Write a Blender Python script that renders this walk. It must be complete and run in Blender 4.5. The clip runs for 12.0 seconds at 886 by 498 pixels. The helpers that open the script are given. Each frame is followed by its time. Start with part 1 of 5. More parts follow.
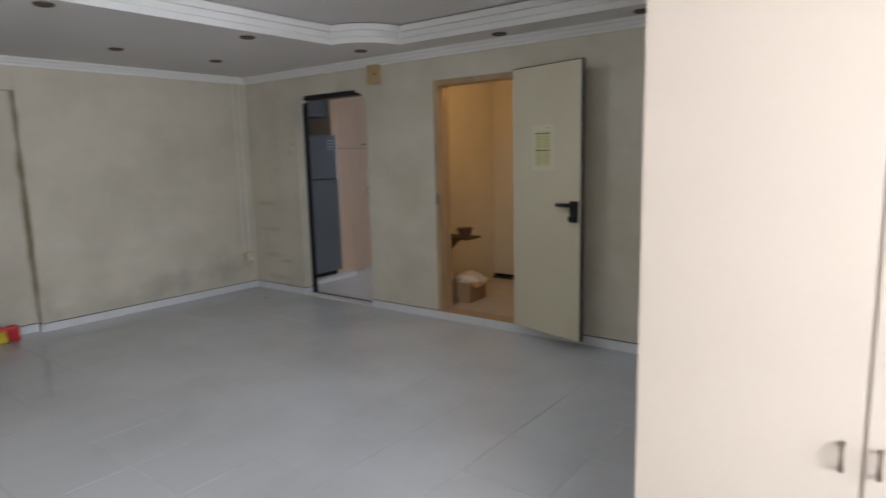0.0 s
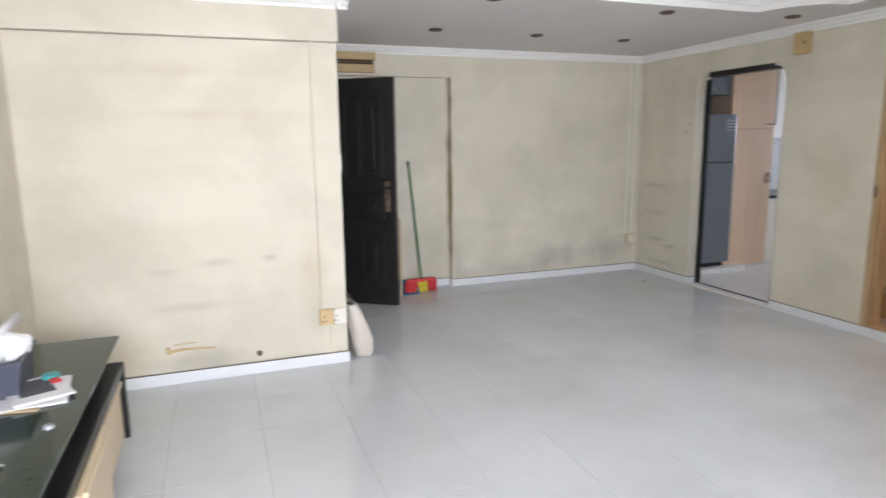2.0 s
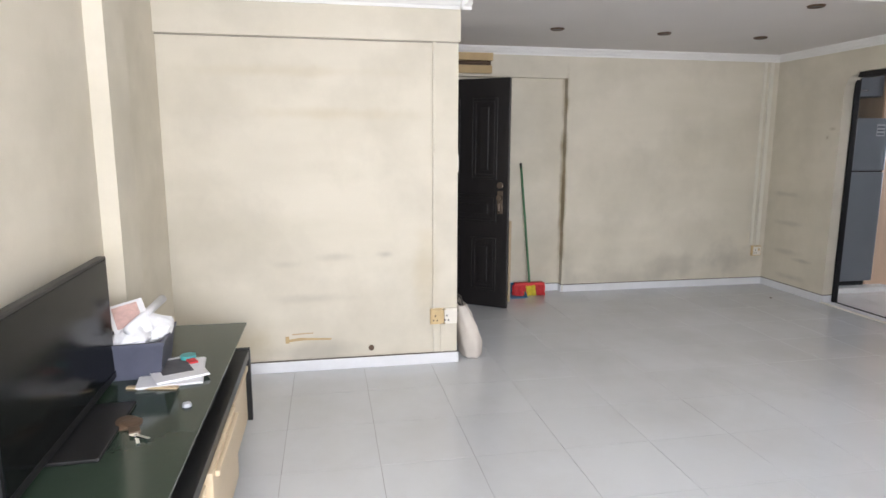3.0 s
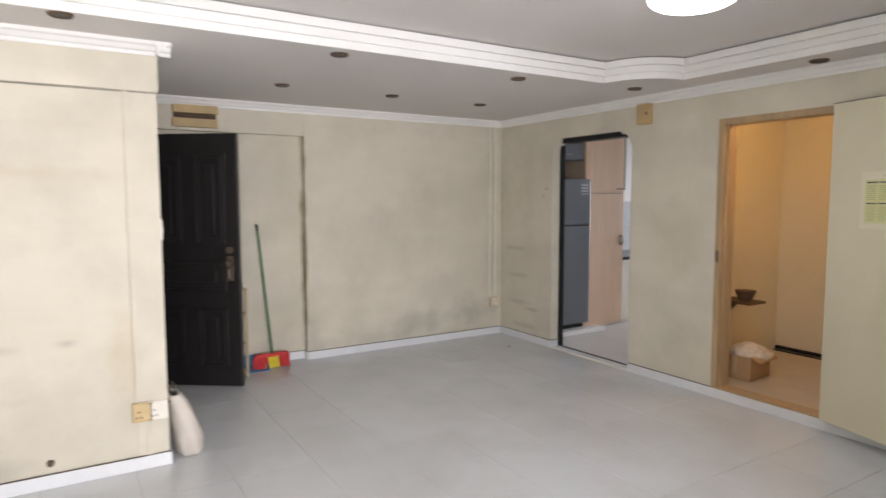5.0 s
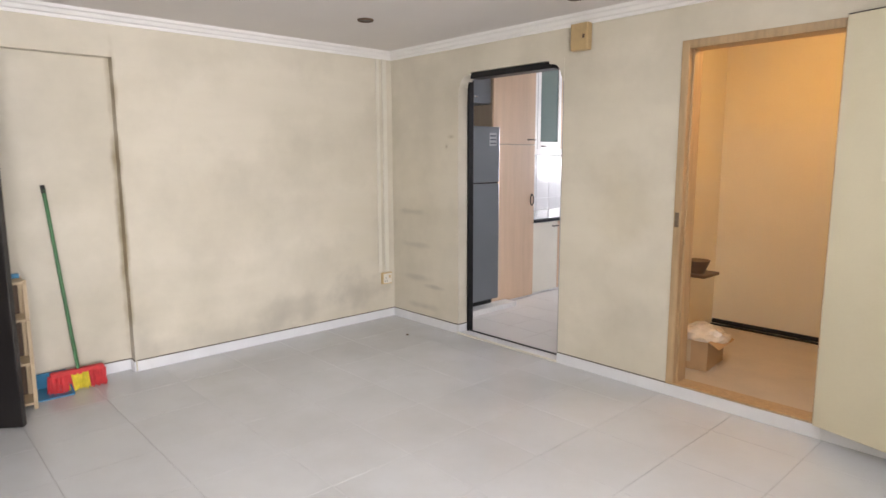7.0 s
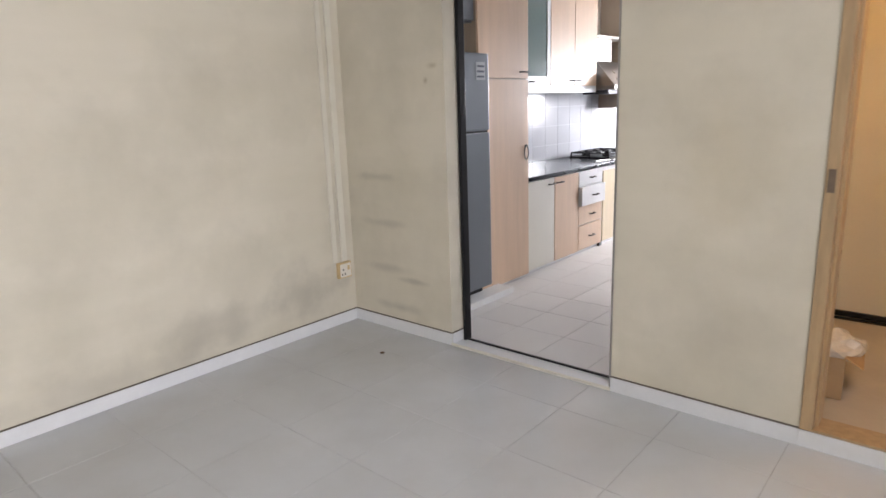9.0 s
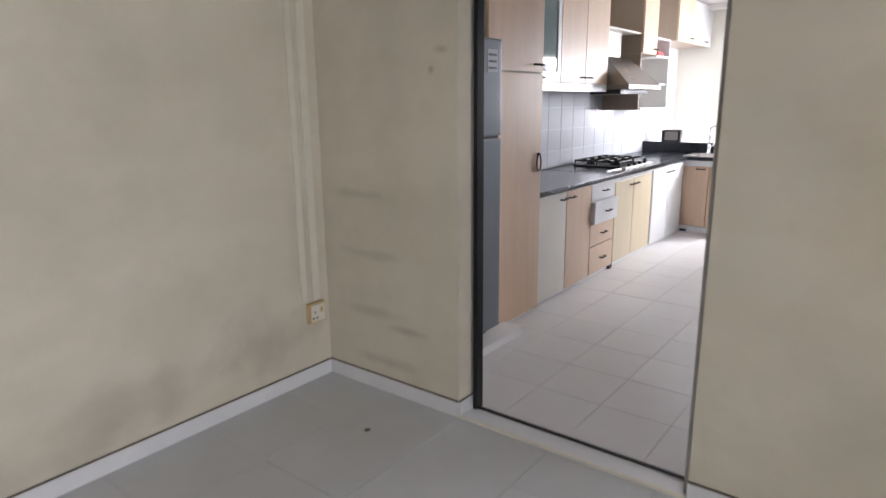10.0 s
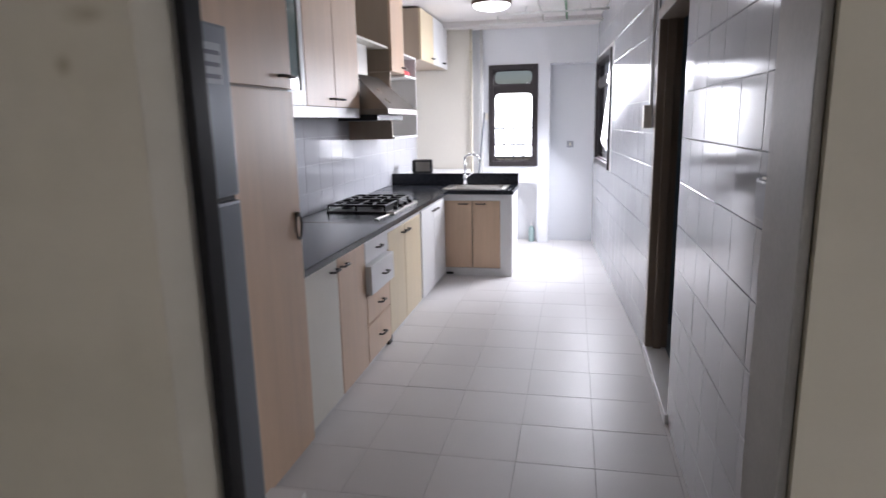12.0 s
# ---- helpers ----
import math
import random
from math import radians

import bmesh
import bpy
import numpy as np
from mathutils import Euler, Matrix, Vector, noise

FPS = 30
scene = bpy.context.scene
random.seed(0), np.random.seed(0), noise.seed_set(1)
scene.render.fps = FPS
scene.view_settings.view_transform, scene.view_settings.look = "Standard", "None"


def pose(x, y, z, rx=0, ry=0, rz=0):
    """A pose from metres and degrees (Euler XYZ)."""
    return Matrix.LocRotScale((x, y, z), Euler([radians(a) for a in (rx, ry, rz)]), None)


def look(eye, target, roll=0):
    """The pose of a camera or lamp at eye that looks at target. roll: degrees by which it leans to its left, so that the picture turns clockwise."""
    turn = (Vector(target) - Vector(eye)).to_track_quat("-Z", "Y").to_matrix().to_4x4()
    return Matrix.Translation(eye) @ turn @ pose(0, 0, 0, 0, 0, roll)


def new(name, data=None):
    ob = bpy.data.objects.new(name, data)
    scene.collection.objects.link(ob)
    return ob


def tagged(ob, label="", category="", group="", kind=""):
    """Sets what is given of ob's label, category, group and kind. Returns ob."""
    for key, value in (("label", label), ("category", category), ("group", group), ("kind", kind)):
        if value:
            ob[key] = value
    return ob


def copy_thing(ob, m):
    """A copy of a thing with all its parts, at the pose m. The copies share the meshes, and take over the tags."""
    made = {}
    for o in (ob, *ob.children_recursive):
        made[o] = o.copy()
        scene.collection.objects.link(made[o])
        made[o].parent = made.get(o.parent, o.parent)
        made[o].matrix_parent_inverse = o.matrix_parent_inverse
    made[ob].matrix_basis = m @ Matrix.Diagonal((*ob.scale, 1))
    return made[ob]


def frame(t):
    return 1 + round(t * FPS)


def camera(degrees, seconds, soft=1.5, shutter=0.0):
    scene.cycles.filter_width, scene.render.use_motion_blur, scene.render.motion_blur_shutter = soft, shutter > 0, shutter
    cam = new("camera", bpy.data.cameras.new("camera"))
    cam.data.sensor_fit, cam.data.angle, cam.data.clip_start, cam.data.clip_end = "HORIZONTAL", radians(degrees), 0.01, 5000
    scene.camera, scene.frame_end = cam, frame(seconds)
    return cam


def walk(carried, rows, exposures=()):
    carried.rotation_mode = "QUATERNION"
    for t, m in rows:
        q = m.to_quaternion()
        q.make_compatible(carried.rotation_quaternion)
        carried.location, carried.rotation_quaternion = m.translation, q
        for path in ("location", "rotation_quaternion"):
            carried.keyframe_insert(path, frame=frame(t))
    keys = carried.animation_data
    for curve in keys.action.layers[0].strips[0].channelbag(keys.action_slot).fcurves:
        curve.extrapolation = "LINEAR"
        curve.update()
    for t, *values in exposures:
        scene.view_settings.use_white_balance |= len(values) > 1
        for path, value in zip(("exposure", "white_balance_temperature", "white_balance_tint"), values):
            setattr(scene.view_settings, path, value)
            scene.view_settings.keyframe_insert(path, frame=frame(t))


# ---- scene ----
cam = camera(71.2, 12.0, shutter=0.5)
PATH = [
    (0, (6.316, -4.47, 1.535), (5.106, -2.906, 1.232), -1.4),
    (0.5, (6.228, -4.518, 1.548), (4.796, -3.16, 1.223), -1.7),
    (1, (6.154, -4.566, 1.537), (4.55, -3.419, 1.204), -1.7),
    (1.5, (6.112, -4.614, 1.535), (4.37, -3.691, 1.195), -1.4),
    (2, (6.076, -4.666, 1.536), (4.224, -3.993, 1.194), -0.7),
    (2.5, (6.035, -4.728, 1.535), (4.111, -4.301, 1.193), -0.0),
    (2.7, (6.017, -4.741, 1.527), (4.078, -4.389, 1.183), 0.1),
    (4.3, (5.986, -4.675, 1.586), (4.116, -3.979, 1.45), -0.1),
    (4.5, (5.946, -4.604, 1.6), (4.128, -3.783, 1.466), -0.2),
    (5, (5.797, -4.354, 1.583), (4.099, -3.311, 1.419), -0.1),
    (5.5, (5.592, -4.208, 1.551), (4.009, -3.003, 1.345), 0.5),
    (6, (5.332, -4.066, 1.513), (3.841, -2.754, 1.28), 1.1),
    (6.5, (4.965, -3.869, 1.486), (3.528, -2.505, 1.211), 0.2),
    (6.7, (4.817, -3.77, 1.507), (3.36, -2.429, 1.221), 0.1),
    (8.3, (3.73, -3.089, 1.503), (2.371, -1.662, 1.159), -2.0),
    (8.5, (3.55, -3.003, 1.489), (2.21, -1.567, 1.111), -2.0),
    (9, (3.234, -2.758, 1.456), (1.954, -1.289, 1.004), -2.0),
    (9.5, (2.846, -2.418, 1.458), (1.61, -0.926, 0.962), -1.0),
    (10, (2.474, -2.169, 1.464), (1.284, -0.631, 1.001), -0.6),
    (10.5, (2.143, -1.876, 1.482), (1.087, -0.236, 1.037), -0.0),
    (11, (1.886, -1.544, 1.495), (0.999, 0.204, 1.099), 0.2),
    (11.5, (1.665, -1.252, 1.502), (1.076, 0.621, 1.123), -0.8),
    (12, (1.601, -0.949, 1.49), (1.194, 0.968, 1.09), -1.2),
]
walk(cam, [(t, look(eye, target, roll)) for t, eye, target, roll in PATH],
     exposures=[(0.0, -0.85, 6150, 14), (0.6, -0.05, 6550, 15), (1.5, 0.15, 6150, 14), (2.5, 0.04, 6300, 15), (4.5, -0.02, 6450, 16), (5.5, 0.15, 6700, 17), (6.5, 0.55, 6750, 18), (8.5, 0.52, 6550, 17), (9.5, -0.02, 6500, 17), (11.0, -0.56, 6350, 18), (12.0, -0.96, 6300, 19)])

# ---- world, sun, large lights ----
world = bpy.data.worlds.new("sky")
scene.world = world
world.use_nodes = True
wn = world.node_tree.nodes
sky = wn.new("ShaderNodeTexSky")
sky.sky_type = "NISHITA"
sky.sun_disc = False
sky.sun_elevation, sky.sun_rotation = radians(48), radians(75)
world.node_tree.links.new(sky.outputs[0], wn["Background"].inputs[0])
wn["Background"].inputs[1].default_value = 0.12


def area(name, at, to, w, h, power, colour):
    d = bpy.data.lights.new(name, "AREA")
    d.shape, d.size, d.size_y, d.energy, d.color = "RECTANGLE", w, h, power, colour
    ob = new(name, d)
    ob.matrix_world = look(at, to)
    return ob


def bulb(name, at, radius, power, colour):
    d = bpy.data.lights.new(name, "POINT")
    d.shadow_soft_size, d.energy, d.color = radius, power, colour
    ob = new(name, d)
    ob.location = at
    return ob


DAY = (0.93, 0.97, 1.0)
area("window_light_living", (8.10, -4.30, 1.50), (0, -4.30, 1.30), 2.2, 1.5, 285, DAY)
# extra side light, added; no window is known at this spot
area("added_light_living_side", (8.10, -1.60, 1.50), (0, -1.60, 1.3), 1.4, 1.4, 4, DAY)
area("window_light_kitchen", (0.88, 6.99, 1.55), (0.95, 4.6, 0.0), 0.62, 1.22, 36, DAY)
area("window_light_yard", (2.11, 5.85, 1.58), (0.75, 4.3, 0.0), 1.0, 1.1, 240, DAY)
area("lamp_light_living", (3.74, -1.62, 2.51), (3.74, -1.62, 0), 0.40, 0.40, 11, (0.92, 0.97, 1.0))
area("lamp_light_kitchen", (0.80, 5.30, 2.52), (0.80, 5.30, 0), 0.32, 0.32, 7, (0.93, 0.97, 1.0))
bulb("lamp_light_store", (3.30, 0.58, 2.31), 0.04, 11.5, (1.0, 0.58, 0.19))


# ---- materials ----
def mat(name, colour, rough=0.6, var=0.10, scale=6.0, fine=90.0, bump=0.05, metal=0.0, spec=0.5, stain=None, coat=0.0, stretch=None, island=False, emit=0.0, alpha=1.0, trans=0.0, low=0.45, high=0.75, world_space=False, spots=(), bands=0.0):
    """Colour with variation at two scales, fine relief and, with stain, patches of a second colour."""
    m = bpy.data.materials.new(name)
    m.use_nodes = True
    nt = m.node_tree
    n, l = nt.nodes, nt.links
    b = n["Principled BSDF"]
    tc = n.new("ShaderNodeTexCoord")
    mp = n.new("ShaderNodeMapping")
    if stretch:
        mp.inputs["Scale"].default_value = stretch
    place = tc.outputs["Object"]
    if world_space:
        place = n.new("ShaderNodeNewGeometry").outputs["Position"]
    l.new(place, mp.inputs[0])
    n1 = n.new("ShaderNodeTexNoise")
    n1.inputs["Scale"].default_value, n1.inputs["Detail"].default_value = scale, 5
    n2 = n.new("ShaderNodeTexNoise")
    n2.inputs["Scale"].default_value, n2.inputs["Detail"].default_value = fine, 3
    l.new(mp.outputs[0], n1.inputs[0])
    l.new(mp.outputs[0], n2.inputs[0])
    add = n.new("ShaderNodeMath")
    add.operation = "MULTIPLY_ADD"
    add.inputs[1].default_value = 0.35
    l.new(n2.outputs[0], add.inputs[0])
    l.new(n1.outputs[0], add.inputs[2])
    last = add.outputs[0]
    if island:
        oi = n.new("ShaderNodeObjectInfo")
        a2 = n.new("ShaderNodeMath")
        a2.operation = "MULTIPLY_ADD"
        a2.inputs[1].default_value = 0.5
        l.new(oi.outputs["Random"], a2.inputs[0])
        l.new(last, a2.inputs[2])
        last = a2.outputs[0]
    ramp = n.new("ShaderNodeMapRange")
    ramp.inputs[1].default_value, ramp.inputs[2].default_value = 0.35, 1.05 + (0.4 if island else 0)
    l.new(last, ramp.inputs[0])
    mix = n.new("ShaderNodeMix")
    mix.data_type = "RGBA"
    mix.inputs["A"].default_value = (*[c * (1 - var) for c in colour], 1)
    mix.inputs["B"].default_value = (*[min(1, c * (1 + var)) for c in colour], 1)
    l.new(ramp.outputs[0], mix.inputs["Factor"])
    out = mix.outputs["Result"]
    if stain:
        n3 = n.new("ShaderNodeTexNoise")
        n3.inputs["Scale"].default_value, n3.inputs["Detail"].default_value, n3.inputs["Roughness"].default_value = 1.3, 6, 0.6
        l.new(place, n3.inputs[0])
        r3 = n.new("ShaderNodeMapRange")
        r3.inputs[1].default_value, r3.inputs[2].default_value = low, high
        l.new(n3.outputs[0], r3.inputs[0])
        m3 = n.new("ShaderNodeMix")
        m3.data_type = "RGBA"
        m3.inputs["B"].default_value = (*stain, 1)
        l.new(r3.outputs[0], m3.inputs["Factor"])
        l.new(out, m3.inputs["A"])
        out = m3.outputs["Result"]
    if bands:
        mb = n.new("ShaderNodeMapping")
        mb.inputs["Scale"].default_value = (0.7, 0.7, 3.4)
        l.new(place, mb.inputs[0])
        nb = n.new("ShaderNodeTexNoise")
        nb.inputs["Scale"].default_value, nb.inputs["Detail"].default_value, nb.inputs["Roughness"].default_value = 1.0, 4, 0.55
        l.new(mb.outputs[0], nb.inputs[0])
        rb_ = n.new("ShaderNodeMapRange")
        rb_.inputs[1].default_value, rb_.inputs[2].default_value, rb_.inputs[3].default_value, rb_.inputs[4].default_value = 0.38, 0.66, 0.0, bands
        l.new(nb.outputs[0], rb_.inputs[0])
        m5 = n.new("ShaderNodeMix")
        m5.data_type = "RGBA"
        m5.inputs["B"].default_value = (*[c * 0.78 for c in colour[:2]], colour[2] * 0.72, 1)
        l.new(rb_.outputs[0], m5.inputs["Factor"])
        l.new(out, m5.inputs["A"])
        out = m5.outputs["Result"]
    for centre, size, dirt, strength in spots:
        sub = n.new("ShaderNodeVectorMath")
        sub.operation = "SUBTRACT"
        sub.inputs[1].default_value = centre
        l.new(place, sub.inputs[0])
        div = n.new("ShaderNodeVectorMath")
        div.operation = "DIVIDE"
        div.inputs[1].default_value = size
        l.new(sub.outputs[0], div.inputs[0])
        ln = n.new("ShaderNodeVectorMath")
        ln.operation = "LENGTH"
        l.new(div.outputs[0], ln.inputs[0])
        n4 = n.new("ShaderNodeTexNoise")
        n4.inputs["Scale"].default_value, n4.inputs["Detail"].default_value, n4.inputs["Roughness"].default_value = 4.5, 4, 0.5
        l.new(place, n4.inputs[0])
        ma = n.new("ShaderNodeMath")
        ma.operation = "MULTIPLY_ADD"
        ma.inputs[1].default_value = 1.5
        l.new(n4.outputs[0], ma.inputs[0])
        l.new(ln.outputs["Value"], ma.inputs[2])
        mr = n.new("ShaderNodeMapRange")
        mr.interpolation_type = "SMOOTHSTEP"
        mr.inputs[1].default_value, mr.inputs[2].default_value, mr.inputs[3].default_value, mr.inputs[4].default_value = 0.70, 1.70, strength * 0.92, 0.0
        l.new(ma.outputs[0], mr.inputs[0])
        m4 = n.new("ShaderNodeMix")
        m4.data_type = "RGBA"
        m4.inputs["B"].default_value = (*dirt, 1)
        l.new(mr.outputs[0], m4.inputs["Factor"])
        l.new(out, m4.inputs["A"])
        out = m4.outputs["Result"]
    l.new(out, b.inputs["Base Color"])
    rr = n.new("ShaderNodeMapRange")
    rr.inputs[3].default_value, rr.inputs[4].default_value = max(0.02, rough - 0.07), min(1, rough + 0.07)
    l.new(n1.outputs[0], rr.inputs[0])
    l.new(rr.outputs[0], b.inputs["Roughness"])
    if bump:
        bp = n.new("ShaderNodeBump")
        bp.inputs["Strength"].default_value, bp.inputs["Distance"].default_value = bump, 0.01
        l.new(add.outputs[0], bp.inputs["Height"])
        l.new(bp.outputs[0], b.inputs["Normal"])
    b.inputs["Metallic"].default_value = metal
    b.inputs["Specular IOR Level"].default_value = spec
    b.inputs["Coat Weight"].default_value = coat
    b.inputs["Coat Roughness"].default_value = 0.08
    b.inputs["Transmission Weight"].default_value = trans
    if emit:
        b.inputs["Emission Color"].default_value = (*colour, 1)
        b.inputs["Emission Strength"].default_value = emit
    return m


DIRT, BROWN, OCHRE = (0.30, 0.28, 0.24), (0.34, 0.28, 0.18), (0.52, 0.44, 0.28)
SPOTS = [((0, -0.42, 0.30), (0.3, 0.42, 0.26), DIRT, 0.55), ((0, -1.05, 0.22), (0.3, 0.55, 0.22), DIRT, 0.45), ((0, -1.7, 0.12), (0.3, 0.9, 0.16), DIRT, 0.35),
         ((0, -0.12, 0.80), (0.3, 0.20, 0.6), DIRT, 0.30), ((0.28, 0, 1.02), (0.26, 0.3, 0.035), DIRT, 0.38), ((0.32, 0, 0.72), (0.30, 0.3, 0.04), DIRT, 0.36), ((0.34, 0, 0.42), (0.34, 0.3, 0.045), DIRT, 0.40), ((0.60, 0, 0.36), (0.2, 0.3, 0.03), DIRT, 0.5), ((0.45, 0, 0.16), (0.3, 0.3, 0.05), DIRT, 0.5),
         ((0.80, 0, 1.68), (0.06, 0.3, 0.03), BROWN, 0.7), ((0.74, 0, 1.60), (0.03, 0.3, 0.03), BROWN, 0.8), ((2.45, 0, 1.2), (0.35, 0.3, 0.5), OCHRE, 0.30), ((4.6, 0, 1.0), (0.5, 0.3, 0.9), OCHRE, 0.45),
         ((1.87, -4.36, 0.79), (0.3, 0.09, 0.04), DIRT, 0.5), ((1.87, -4.70, 0.78), (0.3, 0.16, 0.04), DIRT, 0.28), ((1.87, -5.02, 0.74), (0.3, 0.12, 0.04), DIRT, 0.28), ((1.87, -5.35, 0.17), (0.3, 0.40, 0.22), OCHRE, 0.7), ((1.87, -4.85, 0.13), (0.3, 0.55, 0.10), DIRT, 0.5), ((1.87, -4.1, 0.70), (0.3, 0.12, 0.4), OCHRE, 0.4), ((1.87, -4.85, 0.5), (0.3, 0.3, 0.05), DIRT, 0.3),
         ((1.87, -4.7, 1.72), (0.3, 1.0, 0.06), OCHRE, 0.35), ((1.87, -4.9, 1.98), (0.3, 0.9, 0.05), OCHRE, 0.30),
         ((-0.04, -2.36, 1.1), (0.12, 0.035, 1.6), BROWN, 1.2), ((0, -2.30, 0.20), (0.3, 0.12, 0.35), DIRT, 0.4)]
WALL = mat("aged_cream_wall_paint", (0.69, 0.64, 0.535), 0.72, 0.05, 1.6, 130, 0.05, stain=(0.50, 0.465, 0.38), low=0.44, high=0.84, world_space=True, spots=SPOTS, bands=0.30)
CEIL = mat("matt_white_ceiling", (0.72, 0.69, 0.67), 0.85, 0.03, 2, 100, 0.03)
COVE = mat("white_plaster_moulding", (0.84, 0.83, 0.81), 0.6, 0.03, 5, 120, 0.03)
SKIRT = mat("white_skirting", (0.74, 0.75, 0.77), 0.4, 0.06, 7, 60, 0.03)
GRIME = mat("dark_grime_joint", (0.12, 0.10, 0.08), 0.9, 0.3, 12, 90, 0.0)
# grey of the shadow line painted below the boxed beam
BEAMSHADE = mat("grey_beam_shade", (0.34, 0.31, 0.26), 0.9, 0.2, 12, 90, 0.0)
TILE = mat("pale_grey_vinyl_tile", (0.58, 0.60, 0.62), 0.17, 0.04, 1.1, 40, 0.006, island=True, stain=(0.50, 0.51, 0.515), low=0.42, high=0.80, world_space=True)
GROUT = mat("grey_joint", (0.30, 0.30, 0.30), 0.8, 0.2, 8, 60, 0.05)
KTILE = mat("beige_grey_ceramic_tile", (0.71, 0.695, 0.69), 0.38, 0.05, 3, 90, 0.02, island=True, world_space=True)
KGROUT = mat("kitchen_joint", (0.56, 0.55, 0.54), 0.8, 0.15, 8, 60, 0.05)
WTILE = mat("glazed_white_wall_tile", (0.53, 0.54, 0.57), 0.12, 0.03, 3, 40, 0.006, island=True, world_space=True)
WGROUT = mat("white_joint", (0.62, 0.62, 0.62), 0.8, 0.1, 8, 60, 0.05)
KWALL = mat("white_kitchen_wall", (0.76, 0.78, 0.81), 0.32, 0.04, 2, 70, 0.03)
KBEIGE = mat("cream_kitchen_wall", (0.74, 0.70, 0.62), 0.55, 0.05, 2, 70, 0.03)
STORE = mat("store_wall_paint", (0.74, 0.67, 0.52), 0.7, 0.06, 2, 90, 0.04)
STFLOOR = mat("store_floor", (0.50, 0.44, 0.36), 0.5, 0.12, 5, 60, 0.05)
PINE = mat("pale_wood_door_frame", (0.44, 0.305, 0.17), 0.45, 0.25, 4, 40, 0.06, stretch=(9, 9, 0.7))
SLEEVE = mat("cream_paper_sleeve", (0.66, 0.61, 0.47), 0.35, 0.05, 9, 80, 0.04)
LEAF = mat("cream_door_paint", (0.62, 0.57, 0.42), 0.42, 0.05, 2.5, 80, 0.03, stain=(0.52, 0.45, 0.30), low=0.50, high=1.0)
EDGE = mat("dark_door_edge", (0.05, 0.042, 0.035), 0.6, 0.3, 14, 80, 0.05)
DARKWOOD = mat("black_stained_wood", (0.012, 0.010, 0.010), 0.42, 0.4, 5, 60, 0.06, stretch=(8, 8, 0.8))
BLACK = mat("black_plastic", (0.012, 0.012, 0.013), 0.4, 0.2, 8, 90, 0.02, spec=0.3)
GREYAL = mat("weathered_grey_aluminium", (0.42, 0.41, 0.40), 0.45, 0.2, 8, 90, 0.03, metal=0.1)
BOTTLE = mat("pale_green_bottle_plastic", (0.34, 0.46, 0.46), 0.35, 0.1, 10, 60, 0.02)
BLACKM = mat("black_aluminium", (0.02, 0.02, 0.022), 0.35, 0.2, 8, 90, 0.02, metal=0.6)
SCREEN = mat("tv_screen", (0.005, 0.006, 0.006), 0.16, 0.1, 3, 40, 0.0, spec=0.08)
BRASS = mat("worn_brass", (0.22, 0.17, 0.13), 0.5, 0.2, 20, 90, 0.03, metal=0.9)
STEEL = mat("brushed_steel", (0.50, 0.48, 0.45), 0.34, 0.08, 4, 60, 0.0, metal=1.0)
HOOD = mat("dull_steel_hood", (0.20, 0.185, 0.17), 0.30, 0.08, 4, 60, 0.0, metal=0.9)
CHROME = mat("chrome", (0.75, 0.76, 0.78), 0.10, 0.04, 10, 60, 0.0, metal=1.0)
FRIDGE = mat("grey_silver_fridge", (0.20, 0.22, 0.25), 0.32, 0.05, 4, 70, 0.01, metal=0.45)
FRTRIM = mat("pale_grey_label", (0.38, 0.40, 0.44), 0.4, 0.05)
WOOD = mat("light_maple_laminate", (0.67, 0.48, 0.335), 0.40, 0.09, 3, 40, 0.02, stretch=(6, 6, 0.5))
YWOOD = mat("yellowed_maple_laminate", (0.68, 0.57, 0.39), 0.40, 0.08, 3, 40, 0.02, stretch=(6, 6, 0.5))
# maple laminate with shade put into its colour, for the cabinet sides
CARCASS = mat("shaded_maple_side", (0.42, 0.33, 0.25), 0.5, 0.08, 3, 40, 0.02, stretch=(6, 6, 0.5))
WHITELAM = mat("cream_white_laminate", (0.74, 0.71, 0.63), 0.38, 0.05, 3, 60, 0.02)
WHITE = mat("white_laminate", (0.78, 0.78, 0.78), 0.35, 0.04, 3, 60, 0.02)
GRANITE = mat("black_granite", (0.022, 0.024, 0.030), 0.19, 0.6, 40, 220, 0.0, spec=0.22)
GREEN = mat("green_glass_top", (0.030, 0.048, 0.034), 0.12, 0.10, 4, 60, 0.0, spec=0.32)
DKCAB = mat("black_cabinet_body", (0.015, 0.015, 0.015), 0.35, 0.2, 6, 60, 0.02, spec=0.3)
MAPLE2 = mat("cream_drawer_front", (0.62, 0.50, 0.34), 0.4, 0.08, 3, 40, 0.02, stretch=(0.6, 6, 6))
GLASSG = mat("greenish_cabinet_glass", (0.14, 0.20, 0.19), 0.06, 0.08, 3, 40, 0.0)
BROWNFR = mat("dark_brown_window_frame", (0.032, 0.026, 0.028), 0.4, 0.2, 8, 60, 0.02)
DOORFR = mat("brown_grey_door_frame", (0.24, 0.19, 0.15), 0.45, 0.1, 5, 50, 0.03, stretch=(9, 9, 0.7))
BATH = mat("blue_bath_tile", (0.16, 0.22, 0.26), 0.3, 0.1, 4, 60, 0.02)
DUCT = mat("pale_cream_duct", (0.71, 0.68, 0.59), 0.5, 0.06, 9, 80, 0.02, stain=(0.60, 0.55, 0.44), low=0.5, high=0.9)
SOCK = mat("yellowed_socket_plastic", (0.62, 0.46, 0.24), 0.45, 0.12, 12, 80, 0.02)
SOCKW = mat("white_socket_plastic", (0.78, 0.74, 0.66), 0.4, 0.06, 12, 80, 0.02)
